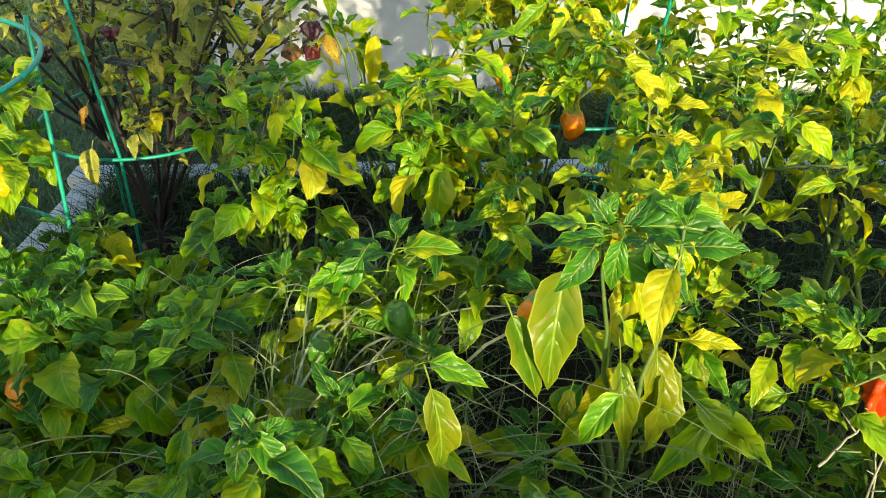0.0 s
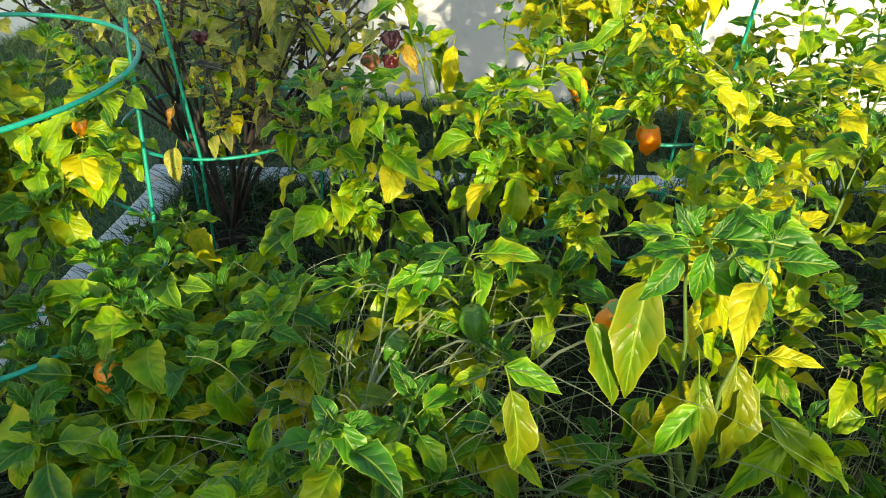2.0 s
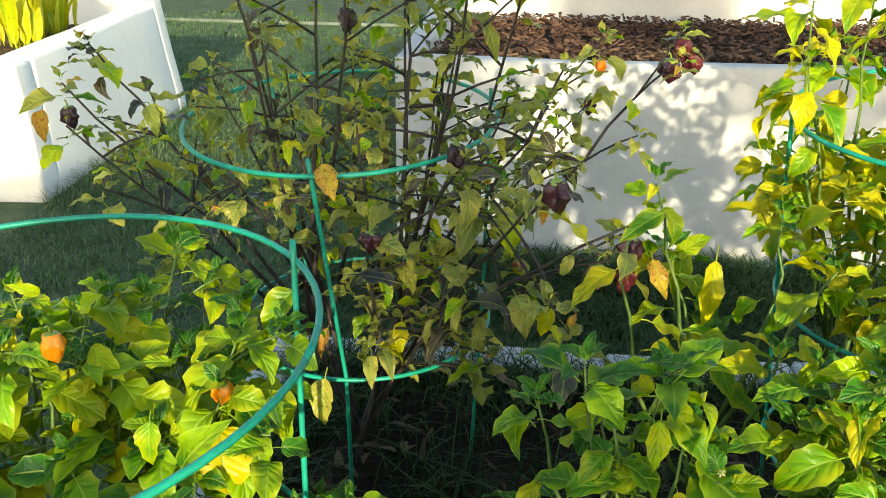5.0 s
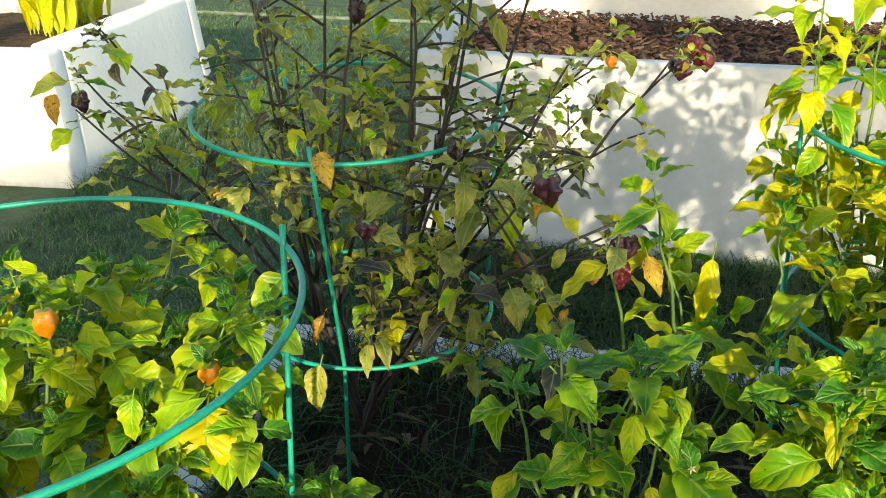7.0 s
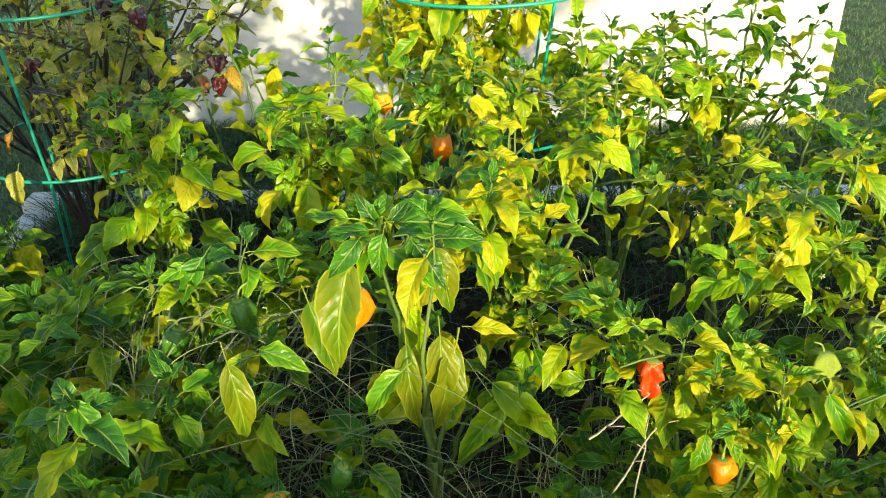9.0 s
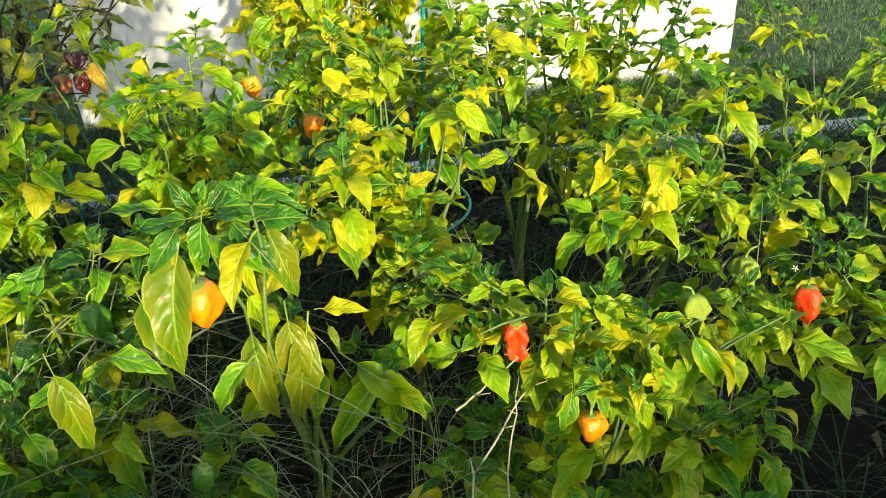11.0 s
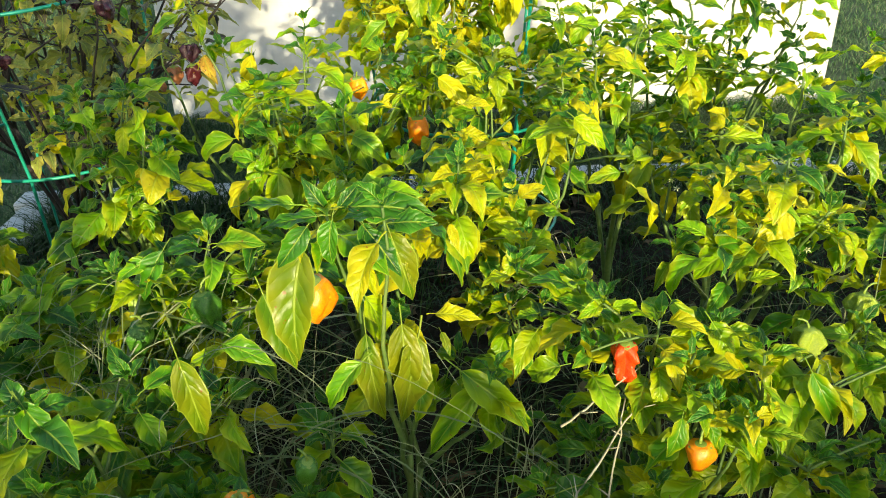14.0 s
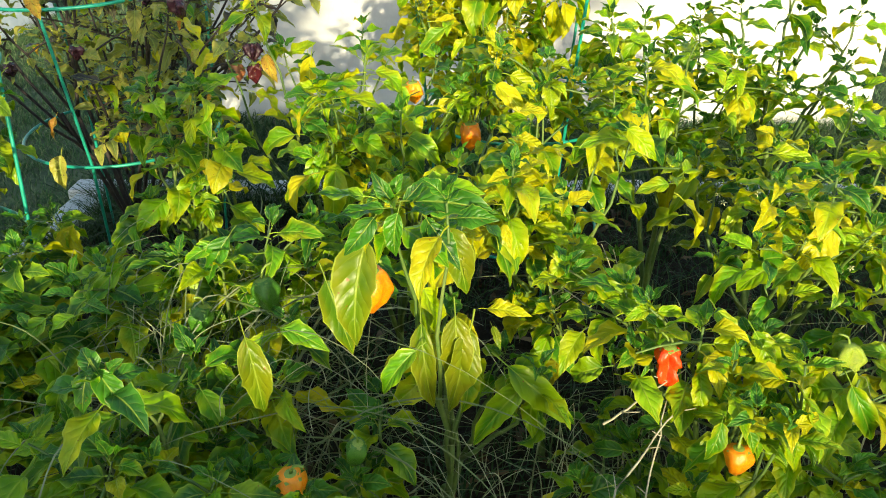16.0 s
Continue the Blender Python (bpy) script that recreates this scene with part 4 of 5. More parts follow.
THIN_LEAVES = [
    ((-0.101, 1.190, 0.594), (-0.113, 1.178, 0.503), "yellow", 0.75),
    ((-0.178, 1.100, 0.678), (-0.222, 1.088, 0.647), "lime", 0.90),
    ((-0.010, 1.080, 0.542), (-0.035, 1.068, 0.494), "lime", 0.90),
    ((0.025, 0.900, 0.626), (-0.050, 0.888, 0.612), "lime", 0.80),
]
PURPLE_LEAVES = [
    ((-0.315, 1.330, 0.463), (-0.317, 1.318, 0.425), "yellow", 1.40),
    ((-0.280, 1.320, 0.457), (-0.292, 1.308, 0.414), "yellow", 1.20),
    ((-0.475, 1.250, 0.455), (-0.477, 1.238, 0.412), "yellow", 1.20),
    ((-0.552, 1.150, 0.421), (-0.557, 1.138, 0.358), "olive", 1.20),
    ((-0.466, 1.170, 0.549), (-0.524, 1.158, 0.554), "purple", 1.00),
    ((-0.961, 1.280, 0.712), (-0.961, 1.268, 0.669), "amber", 1.20),
    ((-0.173, 1.170, 0.599), (-0.157, 1.158, 0.553), "amber", 1.10),
    ((-0.317, 1.350, 0.701), (-0.356, 1.338, 0.691), "purple", 1.00),
    ((-0.305, 1.330, 0.699), (-0.286, 1.318, 0.673), "purple", 1.20),
    ((-0.545, 1.150, 0.492), (-0.554, 1.138, 0.452), "amber", 0.80),
    ((-0.393, 1.500, 0.811), (-0.382, 1.488, 0.758), "olive", 1.00),
    ((-0.542, 1.150, 0.696), (-0.528, 1.138, 0.655), "amber", 1.20),
    ((-0.383, 1.200, 0.636), (-0.391, 1.188, 0.605), "olive", 1.00),
]
LEFT_CAGED_LEAVES = [
    ((-0.538, 1.020, 0.602), (-0.572, 1.008, 0.557), "lime", 1.30),
    ((-0.559, 1.020, 0.546), (-0.600, 1.008, 0.515), "lime", 1.30),
    ((-0.730, 0.960, 0.597), (-0.696, 0.948, 0.617), "yellow", 1.10),
    ((-0.707, 0.930, 0.572), (-0.668, 0.918, 0.546), "lime", 1.00),
    ((-0.624, 0.920, 0.570), (-0.653, 0.908, 0.569), "lime", 1.10),
    ((-0.558, 0.800, 0.551), (-0.503, 0.788, 0.609), "green", 0.80),
    ((-0.771, 0.960, 0.608), (-0.795, 0.948, 0.624), "lime", 1.00),
    ((-0.501, 0.850, 0.591), (-0.489, 0.838, 0.569), "green", 1.10),
    ((-0.609, 0.850, 0.555), (-0.606, 0.838, 0.516), "lime", 1.20),
]

# plants of the bed, from the back to the front
purple = pepper_plant("tall dark-stemmed pepper plant with olive and purple leaves in a cage", (-0.60, 1.47, 0.05),
    [(-0.91, 1.25, 0.70), (-0.41, 1.28, 0.68), (-0.30, 1.11, 0.69), (-0.24, 1.70, 0.66), (-0.22, 1.19, 0.60), (-0.50, 1.18, 0.62), (-0.60, 1.50, 0.84),
     (-0.70, 1.50, 0.74), (-0.47, 1.52, 0.74), (-0.72, 1.30, 0.66), (-0.83, 1.52, 0.72), (-0.55, 1.33, 0.72), (-0.42, 1.36, 0.80), (-0.75, 1.62, 0.66), (-0.50, 1.42, 0.86), (-0.70, 1.40, 0.82), (-0.36, 1.50, 0.72), (-0.30, 1.30, 0.74), (-0.38, 1.17, 0.56), (-0.28, 1.55, 0.62), (-0.11, 1.60, 0.80), (-0.225, 1.62, 0.785), (-0.94, 1.30, 0.745), (-0.98, 1.42, 0.78), (-0.62, 1.45, 1.0), (-0.50, 1.40, 1.03), (-0.40, 1.36, 0.97), (-0.74, 1.38, 0.96), (-0.33, 1.50, 0.95), (-0.55, 1.32, 0.93), (-0.80, 1.50, 0.92), (-0.45, 1.55, 1.0), (-0.212, 1.09, 0.665)],
    PURPLES, 0.046, 21, M_TWIG, rosette=6, along=6, stem_r=0.0062, droop=0.6, fork=0.13, twigs=5, twig_leaves=5, vary=0.5, reach=0.10, spread=0.04, own=PURPLE_LEAVES, bare=0.3)
for at, c, s in [((-0.41, 1.285, 0.69), "purple", 0.027), ((-0.285, 1.10, 0.705), "purple", 0.028), ((-0.235, 1.74, 0.665), "purple", 0.023), ((-0.197, 1.184, 0.616), "purple", 0.027), ((-0.200, 1.188, 0.580), "maroon", 0.028),
                 ((-0.232, 1.19, 0.578), "tan", 0.026), ((-0.495, 1.17, 0.61), "purple", 0.023), ((-0.60, 1.50, 0.83), "purple", 0.028), ((-0.93, 1.29, 0.715), "purple", 0.023), ((-0.545, 1.05, 0.61), "purple", 0.022),
                 ((-0.12, 1.60, 0.755), "purple", 0.033), ((-0.105, 1.59, 0.79), "maroon", 0.024), ((-0.09, 1.61, 0.77), "maroon", 0.030), ((-0.225, 1.62, 0.75), "orange", 0.020), ((-0.33, 1.38, 0.50), "tan", 0.019)]:
    hang_fruit(purple, Vector(at), c, s)

pepper_plant("tall yellowing pepper plant inside a green wire cage", (0.20, 1.55, 0.05),
    [(0.03, 1.43, 0.78), (0.20, 1.24, 0.61), (0.33, 1.29, 0.56), (0.13, 1.60, 0.78), (0.25, 1.45, 0.72), (0.38, 1.52, 0.70), (0.05, 1.60, 0.62), (0.30, 1.65, 0.66), (0.18, 1.38, 0.70), (0.42, 1.38, 0.60), (0.10, 1.42, 0.55), (0.02, 1.42, 0.86), (0.10, 1.46, 0.90), (0.20, 1.50, 0.88), (0.30, 1.45, 0.84), (0.40, 1.50, 0.82)],
    PALES, 0.074, 31, rosette=7, along=7, young=0.1, droop=0.9, twigs=3)

pepper_plant("slim pepper plant with lime leaves behind the others", (-0.06, 1.18, 0.05),
    [(-0.21, 1.09, 0.65), (-0.18, 1.16, 0.69), (-0.12, 1.27, 0.56), (-0.09, 1.17, 0.51), (0.03, 1.19, 0.59), (-0.05, 1.08, 0.54), (-0.02, 1.25, 0.63), (-0.15, 1.20, 0.60)],
    LIMES, 0.060, 41, rosette=5, along=3, young=0.3, twigs=0, own=THIN_LEAVES)

mid_back = pepper_plant("bushy pepper plant with lime leaves and orange fruits", (0.06, 0.98, 0.05),
    [(-0.02, 0.925, 0.62), (0.0, 0.95, 0.53), (0.027, 0.96, 0.655), (0.083, 0.88, 0.59), (0.15, 0.99, 0.58), (0.21, 1.05, 0.64), (0.085, 0.83, 0.53), (-0.03, 0.895, 0.62), (0.036, 0.99, 0.55), (0.12, 1.08, 0.62), (0.19, 1.12, 0.62)],
    dict(green=2, lime=4.5, yellow=1.1), 0.064, 51, rosette=7, along=5, young=0.35, own=MID_BACK_LEAVES)
for at, c, s in [((0.082, 1.068, 0.585), "orange", 0.030), ((0.174, 0.98, 0.55), "orange", 0.036)]:
    hang_fruit(mid_back, Vector(at), c, s)

bright = pepper_plant("pepper plant with bright yellow-green leaves and pale stems", (0.30, 0.84, 0.05),
    [(0.263, 0.954, 0.60), (0.35, 1.03, 0.55), (0.23, 0.733, 0.61), (0.227, 0.68, 0.60), (0.37, 0.956, 0.62), (0.28, 0.984, 0.64), (0.236, 0.765, 0.53), (0.28, 0.80, 0.45), (0.284, 0.70, 0.41), (0.388, 0.82, 0.61), (0.183, 0.69, 0.55), (0.164, 0.79, 0.56)],
    dict(green=1.2, lime=4, yellow=3.0), 0.060, 61, rosette=7, along=5, young=0.15, own=BRIGHT_LEAVES)

right_back = pepper_plant("open pepper plant with thick pale green branches", (0.60, 0.88, 0.05),
    [(0.55, 0.67, 0.53), (0.63, 0.69, 0.53), (0.517, 0.694, 0.58), (0.58, 0.70, 0.59), (0.70, 0.83, 0.59), (0.58, 1.05, 0.50), (0.687, 0.937, 0.62), (0.80, 1.0, 0.58), (0.50, 0.95, 0.52), (0.75, 0.75, 0.50)],
    LIMES, 0.06, 71, rosette=7, along=4, stem_r=0.0062, young=0.3, twigs=3, own=RIGHT_BACK_LEAVES)
pepper_plant("bushy pepper plant with lime leaves near the cage", (0.50, 1.15, 0.05),
    [(0.42, 1.0, 0.64), (0.50, 1.05, 0.66), (0.58, 1.1, 0.62), (0.45, 1.2, 0.66), (0.55, 1.25, 0.66), (0.38, 1.1, 0.68), (0.62, 1.2, 0.58), (0.48, 1.1, 0.52), (0.40, 1.25, 0.56)],
    dict(green=1.4, lime=4, yellow=1.6), 0.060, 171, rosette=7, along=6, young=0.2, twigs=3)
pepper_plant("open forked pepper plant standing before the white wall", (0.69, 1.17, 0.05),
    [(0.53, 1.20, 0.64), (0.60, 1.20, 0.68), (0.66, 1.17, 0.61), (0.72, 1.22, 0.65), (0.79, 1.20, 0.60), (0.63, 1.15, 0.57), (0.70, 1.26, 0.71), (0.81, 1.25, 0.67), (0.75, 1.15, 0.56)],
    dict(green=3, lime=4, yellow=1.4), 0.053, 181, rosette=7, along=2, young=0.4, fork=0.62, twigs=1, twig_leaves=3, stem_r=0.0062, spread=0.1)
pepper_plant("sparse pepper plant by the bed border", (0.98, 1.15, 0.05),
    [(0.90, 1.05, 0.52), (1.05, 1.05, 0.55), (0.85, 1.25, 0.50), (1.0, 1.3, 0.56), (1.15, 1.2, 0.52), (0.78, 1.3, 0.45)], LIMES, 0.06, 76, rosette=7, along=3, young=0.3)
far_right = pepper_plant("pepper plant with lime leaves and a red fruit", (0.85, 0.74, 0.05),
    [(0.78, 0.64, 0.42), (0.90, 0.70, 0.47), (0.83, 0.80, 0.50), (0.95, 0.88, 0.50), (0.72, 0.60, 0.38), (0.98, 0.72, 0.42), (0.86, 0.60, 0.36)], LIMES, 0.064, 81, rosette=7, along=6, young=0.3)
hang_fruit(far_right, Vector((0.72, 0.607, 0.43)), "red", 0.032)
for at in ((0.575, 0.575, 0.455), (0.655, 0.63, 0.46)):
    hang_fruit(far_right, Vector(at), "green", 0.027)

pale = pepper_plant("slender pale pepper plant with round yellowing leaves", (-0.17, 0.87, 0.05),
    [(-0.193, 0.885, 0.61), (-0.166, 0.88, 0.57), (-0.234, 0.925, 0.54), (-0.15, 0.85, 0.55), (-0.23, 0.865, 0.58), (-0.195, 0.845, 0.50), (-0.155, 0.84, 0.50), (-0.30, 0.94, 0.43)],
    dict(green=3, lime=4, yellow=1.2), 0.052, 91, rosette=4, along=2, young=0.4, fork=0.55, twigs=0, broad=0.95, shapes=ROUND, own=PALE_LEAVES)

pepper_plant("upright pepper plant with broad dark green top leaves", (-0.235, 0.92, 0.05),
    [(-0.255, 0.89, 0.618), (-0.190, 0.88, 0.626), (-0.290, 0.91, 0.570), (-0.170, 0.87, 0.575), (-0.225, 0.86, 0.540), (-0.275, 0.87, 0.460)],
    dict(green=7, lime=1.5, yellow=0.2), 0.060, 95, droop=0.35, rosette=6, along=2, young=0.6, fork=0.5, twigs=0, stem_r=0.0046, spread=0.02)

left_caged = pepper_plant("broad-leaved lime pepper plant inside a green wire cage", (-0.72, 0.86, 0.05),
    [(-0.70, 1.10, 0.60), (-0.74, 0.98, 0.58), (-0.70, 0.95, 0.55), (-0.79, 0.96, 0.57), (-0.58, 0.93, 0.54), (-0.64, 0.91, 0.50), (-0.585, 0.985, 0.53), (-0.575, 0.97, 0.58), (-0.81, 0.97, 0.60), (-0.87, 0.80, 0.50), (-0.72, 0.76, 0.46), (-0.95, 0.92, 0.52), (-0.66, 1.02, 0.52), (-0.82, 0.86, 0.50), (-0.90, 1.05, 0.54), (-0.80, 0.70, 0.42)],
    dict(green=5, lime=4, yellow=0.9), 0.060, 101, rosette=7, along=5, young=0.3, twigs=4, twig_leaves=5, broad=1.0, bare=0.5, shapes=ROUND, own=LEFT_CAGED_LEAVES)
for at, c, s in [((-0.722, 0.90, 0.600), "orange", 0.024), ((-0.58, 0.930, 0.545), "orange", 0.022), ((-0.66, 0.95, 0.51), "red", 0.020), ((-0.60, 0.88, 0.43), "tan", 0.022)]:
    hang_fruit(left_caged, Vector(at), c, s)

low_left = pepper_plant("low broad-leaved dark green pepper plant", (-0.40, 0.70, 0.05),
    [(-0.41, 0.71, 0.39), (-0.41, 0.66, 0.37), (-0.33, 0.625, 0.40), (-0.45, 0.71, 0.42), (-0.345, 0.60, 0.34), (-0.475, 0.80, 0.40), (-0.50, 0.58, 0.35), (-0.55, 0.66, 0.36), (-0.43, 0.56, 0.32), (-0.36, 0.78, 0.38), (-0.58, 0.75, 0.36)],
    DARKS, 0.075, 111, rosette=7, along=4, young=0.5, twigs=3, broad=0.95, shapes=ROUND, own=LOW_LEFT_LEAVES)
hang_fruit(low_left, Vector((-0.442, 0.640, 0.372)), "orange", 0.042)
pepper_plant("small leafy green pepper plant beside the cage", (-0.46, 0.98, 0.05),
    [(-0.475, 0.956, 0.40), (-0.40, 1.05, 0.30), (-0.52, 1.02, 0.34), (-0.40, 0.95, 0.33)], DARKS, 0.062, 116, rosette=7, along=4, young=0.5)

hidden = pepper_plant("green pepper plant half hidden in dry grass", (-0.15, 0.68, 0.05),
    [(-0.246, 0.666, 0.46), (-0.224, 0.70, 0.39), (-0.098, 0.62, 0.51), (-0.047, 0.676, 0.52), (-0.18, 0.71, 0.42), (-0.12, 0.74, 0.46), (-0.02, 0.75, 0.45), (-0.28, 0.75, 0.40), (0.05, 0.70, 0.48)],
    GREENS, 0.07, 121, rosette=7, along=5, young=0.5, own=MID_LEAVES)
for at in ((-0.045, 0.62, 0.485), (-0.117, 0.62, 0.449)):
    hang_fruit(hidden, Vector(at), "unripe", 0.032)
pepper_plant("green pepper plant at the front of the bed", (-0.09, 0.50, 0.05),
    [(-0.14, 0.43, 0.485), (-0.08, 0.56, 0.41), (-0.115, 0.55, 0.33), (-0.01, 0.53, 0.42), (-0.19, 0.50, 0.36), (-0.25, 0.52, 0.33), (-0.03, 0.44, 0.36)], GREENS, 0.07, 131, rosette=7, along=4, young=0.6, own=FRONT_LEAVES)
near_left = pepper_plant("low bushy green pepper plant at the edge of the bed", (-0.10, 0.40, 0.05),
    [(-0.13, 0.40, 0.42), (-0.20, 0.46, 0.40), (-0.04, 0.40, 0.40), (-0.08, 0.34, 0.37), (-0.16, 0.34, 0.36), (0.0, 0.36, 0.36), (-0.24, 0.40, 0.36), (-0.02, 0.44, 0.36)], GREENS, 0.062, 136, rosette=6, along=4, young=0.4)
hang_fruit(near_left, Vector((0.025, 0.42, 0.395)), "orange", 0.034)
hero = pepper_plant("pepper plant with long drooping yellow-green leaves", (0.15, 0.60, 0.05),
    [(0.115, 0.50, 0.635), (0.165, 0.47, 0.65), (0.18, 0.58, 0.59), (0.167, 0.54, 0.50), (0.223, 0.60, 0.41), (0.255, 0.53, 0.44), (0.12, 0.60, 0.50)],
    dict(green=2, lime=4, yellow=1.2), 0.058, 141, rosette=5, along=2, droop=1.1, young=0.6, twigs=0, own=HERO_LEAVES)
hang_fruit(hero, Vector((0.084, 0.555, 0.535)), "orange", 0.044)
right_front = pepper_plant("pepper plant with glossy lime leaves and red fruits", (0.43, 0.58, 0.05),
    [(0.34, 0.57, 0.515), (0.36, 0.545, 0.51), (0.41, 0.53, 0.50), (0.465, 0.53, 0.49), (0.50, 0.50, 0.48), (0.438, 0.487, 0.44), (0.475, 0.45, 0.45), (0.566, 0.523, 0.45), (0.643, 0.60, 0.44), (0.55, 0.47, 0.38), (0.62, 0.50, 0.36)],
    LIMES, 0.058, 151, rosette=7, along=4, young=0.3, own=RIGHT_FRONT_LEAVES)
for at, c, s in [((0.378, 0.52, 0.482), "scarlet", 0.028), ((0.435, 0.45, 0.42), "orange", 0.030)]:
    hang_fruit(right_front, Vector(at), c, s)
pepper_plant("low young green pepper plant", (0.36, 0.53, 0.05),
    [(0.367, 0.55, 0.33), (0.42, 0.54, 0.30), (0.31, 0.52, 0.30), (0.50, 0.48, 0.28), (0.58, 0.45, 0.30)], GREENS, 0.066, 161, rosette=7, along=3, young=0.5)
low_front = pepper_plant("low young green pepper plant", (0.10, 0.49, 0.05),
    [(0.095, 0.512, 0.385), (0.04, 0.46, 0.30), (0.075, 0.47, 0.34)], GREENS, 0.062, 166, rosette=7, along=3, young=0.6)
hang_fruit(low_front, Vector((0.081, 0.46, 0.40)), "unripe", 0.024)


# ---- wire cages ----
def wire_cage(label, rings, stakes, wire=0.0032):
    """Rings are (x, y, z, radius, tilt along x, tilt along y) from the top down; stakes are degrees round the rings."""
    base = Vector((rings[-1][0], rings[-1][1], 0.05))
    cage = thing("tomato_cage", base, label, "tomato cage", "wire cages in the bed")
    for x, y, z, rad, lx, ly in rings:
        pts = [Vector((x + rad * math.cos(6.28319 * k / 64), y + rad * math.sin(6.28319 * k / 64), z + rad * (lx * math.cos(6.28319 * k / 64) + ly * math.sin(6.28319 * k / 64)))) - base for k in range(65)]
        part("ring", tube("ring", pts, [wire] * 65, M_CAGE, 8), cage)
    foot = rings[-1]
    for deg in stakes:
        c, s = math.cos(radians(deg)), math.sin(radians(deg))
        pts = [Vector((x + (rad - wire) * c, y + (rad - wire) * s, z + rad * (lx * c + ly * s))) for x, y, z, rad, lx, ly in rings]
        up = pts[0] + (pts[0] - pts[1]).normalized() * 0.022
        down = Vector((foot[0] + foot[3] * 0.9 * c, foot[1] + foot[3] * 0.9 * s, 0.0))
        path = [p - base for p in (up, *pts, down)]
        part("stake", tube("stake", path, [wire * 0.95] * len(path), M_CAGE, 8), cage)
    return cage


wire_cage("green wire tomato cage round the lime pepper plant", [(-0.727, 0.834, 0.630, 0.262, 0.021, 0.045), (-0.712, 0.797, 0.372, 0.256, 0.0, 0.0), (-0.71, 0.81, 0.16, 0.225, 0.0, 0.0)], (40, 166, 293))
wire_cage("green wire tomato cage round the dark-stemmed plant", [(-0.602, 1.455, 0.683, 0.229, 0.008, 0.118), (-0.570, 1.440, 0.37, 0.195, 0.0, 0.05)], (275, 20, 137))
wire_cage("green wire tomato cage round the yellowing plant", [(0.276, 1.451, 0.718, 0.243, 0.07, 0.102), (0.27, 1.47, 0.43, 0.21, 0.03, 0.05), (0.265, 1.48, 0.16, 0.18, 0.0, 0.0)], (167, 58, 290))


# ---- dry grass and dead stalks among the plants ----
def straw_tuft(count, cx, cy, spread, height, seed, reach=0.13, lean=None):
    """Thin bleached blades that rise from one foot and arch over near their tips."""
    r = random.Random(seed)
    verts, faces = [], []
    for _ in range(count):
        x, y = cx + r.gauss(0, spread), cy + r.gauss(0, spread * 0.7)
        a, h, w = r.uniform(0, 6.28) if lean is None else r.gauss(lean, 0.75), height * r.uniform(0.6, 1.08), r.uniform(0.0006, 0.0015) if lean is None else r.choice((0.0006, 0.0008, 0.0011, 0.0014, 0.0020, 0.0026))
        far, turn = reach * r.uniform(0.3, 1.8), r.uniform(-0.7, 0.7)
        over = r.uniform(0.58, 0.88)
        k = len(verts)
        for i in range(19):
            s = i / 18
            aa = a + turn * s * s
            px, py = x + math.cos(aa) * far * s ** 1.7, y + math.sin(aa) * far * s ** 1.7
            pz = 0.05 + h * math.sin(s * math.pi * over)
            ww = w * (1 - 0.8 * s ** 1.5)
            verts += [(px - math.sin(aa) * ww, py + math.cos(aa) * ww, pz + 0.3 * ww), (px + math.sin(aa) * ww, py - math.cos(aa) * ww, pz)]
        faces += [(k + 2 * i, k + 2 * i + 1, k + 2 * i + 3, k + 2 * i + 2) for i in range(18)]
    return mesh_from("dry_grass", verts, faces, M_STRAW)


for cx, cy, n, h, s, reach, lean in ((-0.15, 0.54, 26, 0.40, 1, 0.32, 0.3), (-0.19, 0.60, 26, 0.40, 2, 0.34, 0.5), (-0.10, 0.53, 20, 0.40, 3, 0.30, 0.1), (-0.14, 0.60, 24, 0.43, 10, 0.34, 0.4),
                                      (0.44, 0.78, 14, 0.36, 4, 0.13, None), (-0.20, 0.60, 26, 0.34, 5, 0.13, None), (0.55, 0.62, 14, 0.30, 6, 0.13, None), (0.30, 0.66, 12, 0.30, 7, 0.13, None), (0.70, 0.80, 16, 0.30, 8, 0.13, None), (-0.02, 0.46, 16, 0.28, 9, 0.12, None)):
    tagged(new("dry_grass", straw_tuft(n, cx, cy, 0.04, h, s, reach, lean)), "tuft of bleached dry grass among pepper plants", "dry grass", "dry grass tufts", "stuff")


def straw_tangle(count, x0, x1, y0, y1, z0, z1, seed):
    """Broken dry stems and blades lying criss-cross among the plants, kinked where they snapped."""
    r = random.Random(seed)
    verts, faces = [], []
    for _ in range(count):
        p = Vector((r.uniform(x0, x1), r.uniform(y0, y1), r.uniform(z0, z1)))
        a, e = r.uniform(0, 6.28), r.gauss(0.35, 0.5)
        reach, w = r.uniform(0.05, 0.20), r.choice((0.0005, 0.0006, 0.0007, 0.0009, 0.0012))
        bend, kink, path = r.gauss(0, 0.6), r.uniform(0.3, 0.8), []
        for i in range(9):
            f = i / 8
            aa, ee = a + bend * f, e - 0.9 * f * f - (0.8 if f > kink and w < 0.0008 else 0.0)
            path.append(p.copy())
            p = p + Vector((math.cos(aa) * math.cos(ee), math.sin(aa) * math.cos(ee), math.sin(ee))) * reach / 8
        k = len(verts)
        v, f = tube_data(path, [w * (1 - 0.6 * i / 8) for i in range(9)], 3, False)
        verts += v
        faces += [tuple(k + q for q in g) for g in f]
    return mesh_from("dry_straw", verts, faces, M_STRAW)


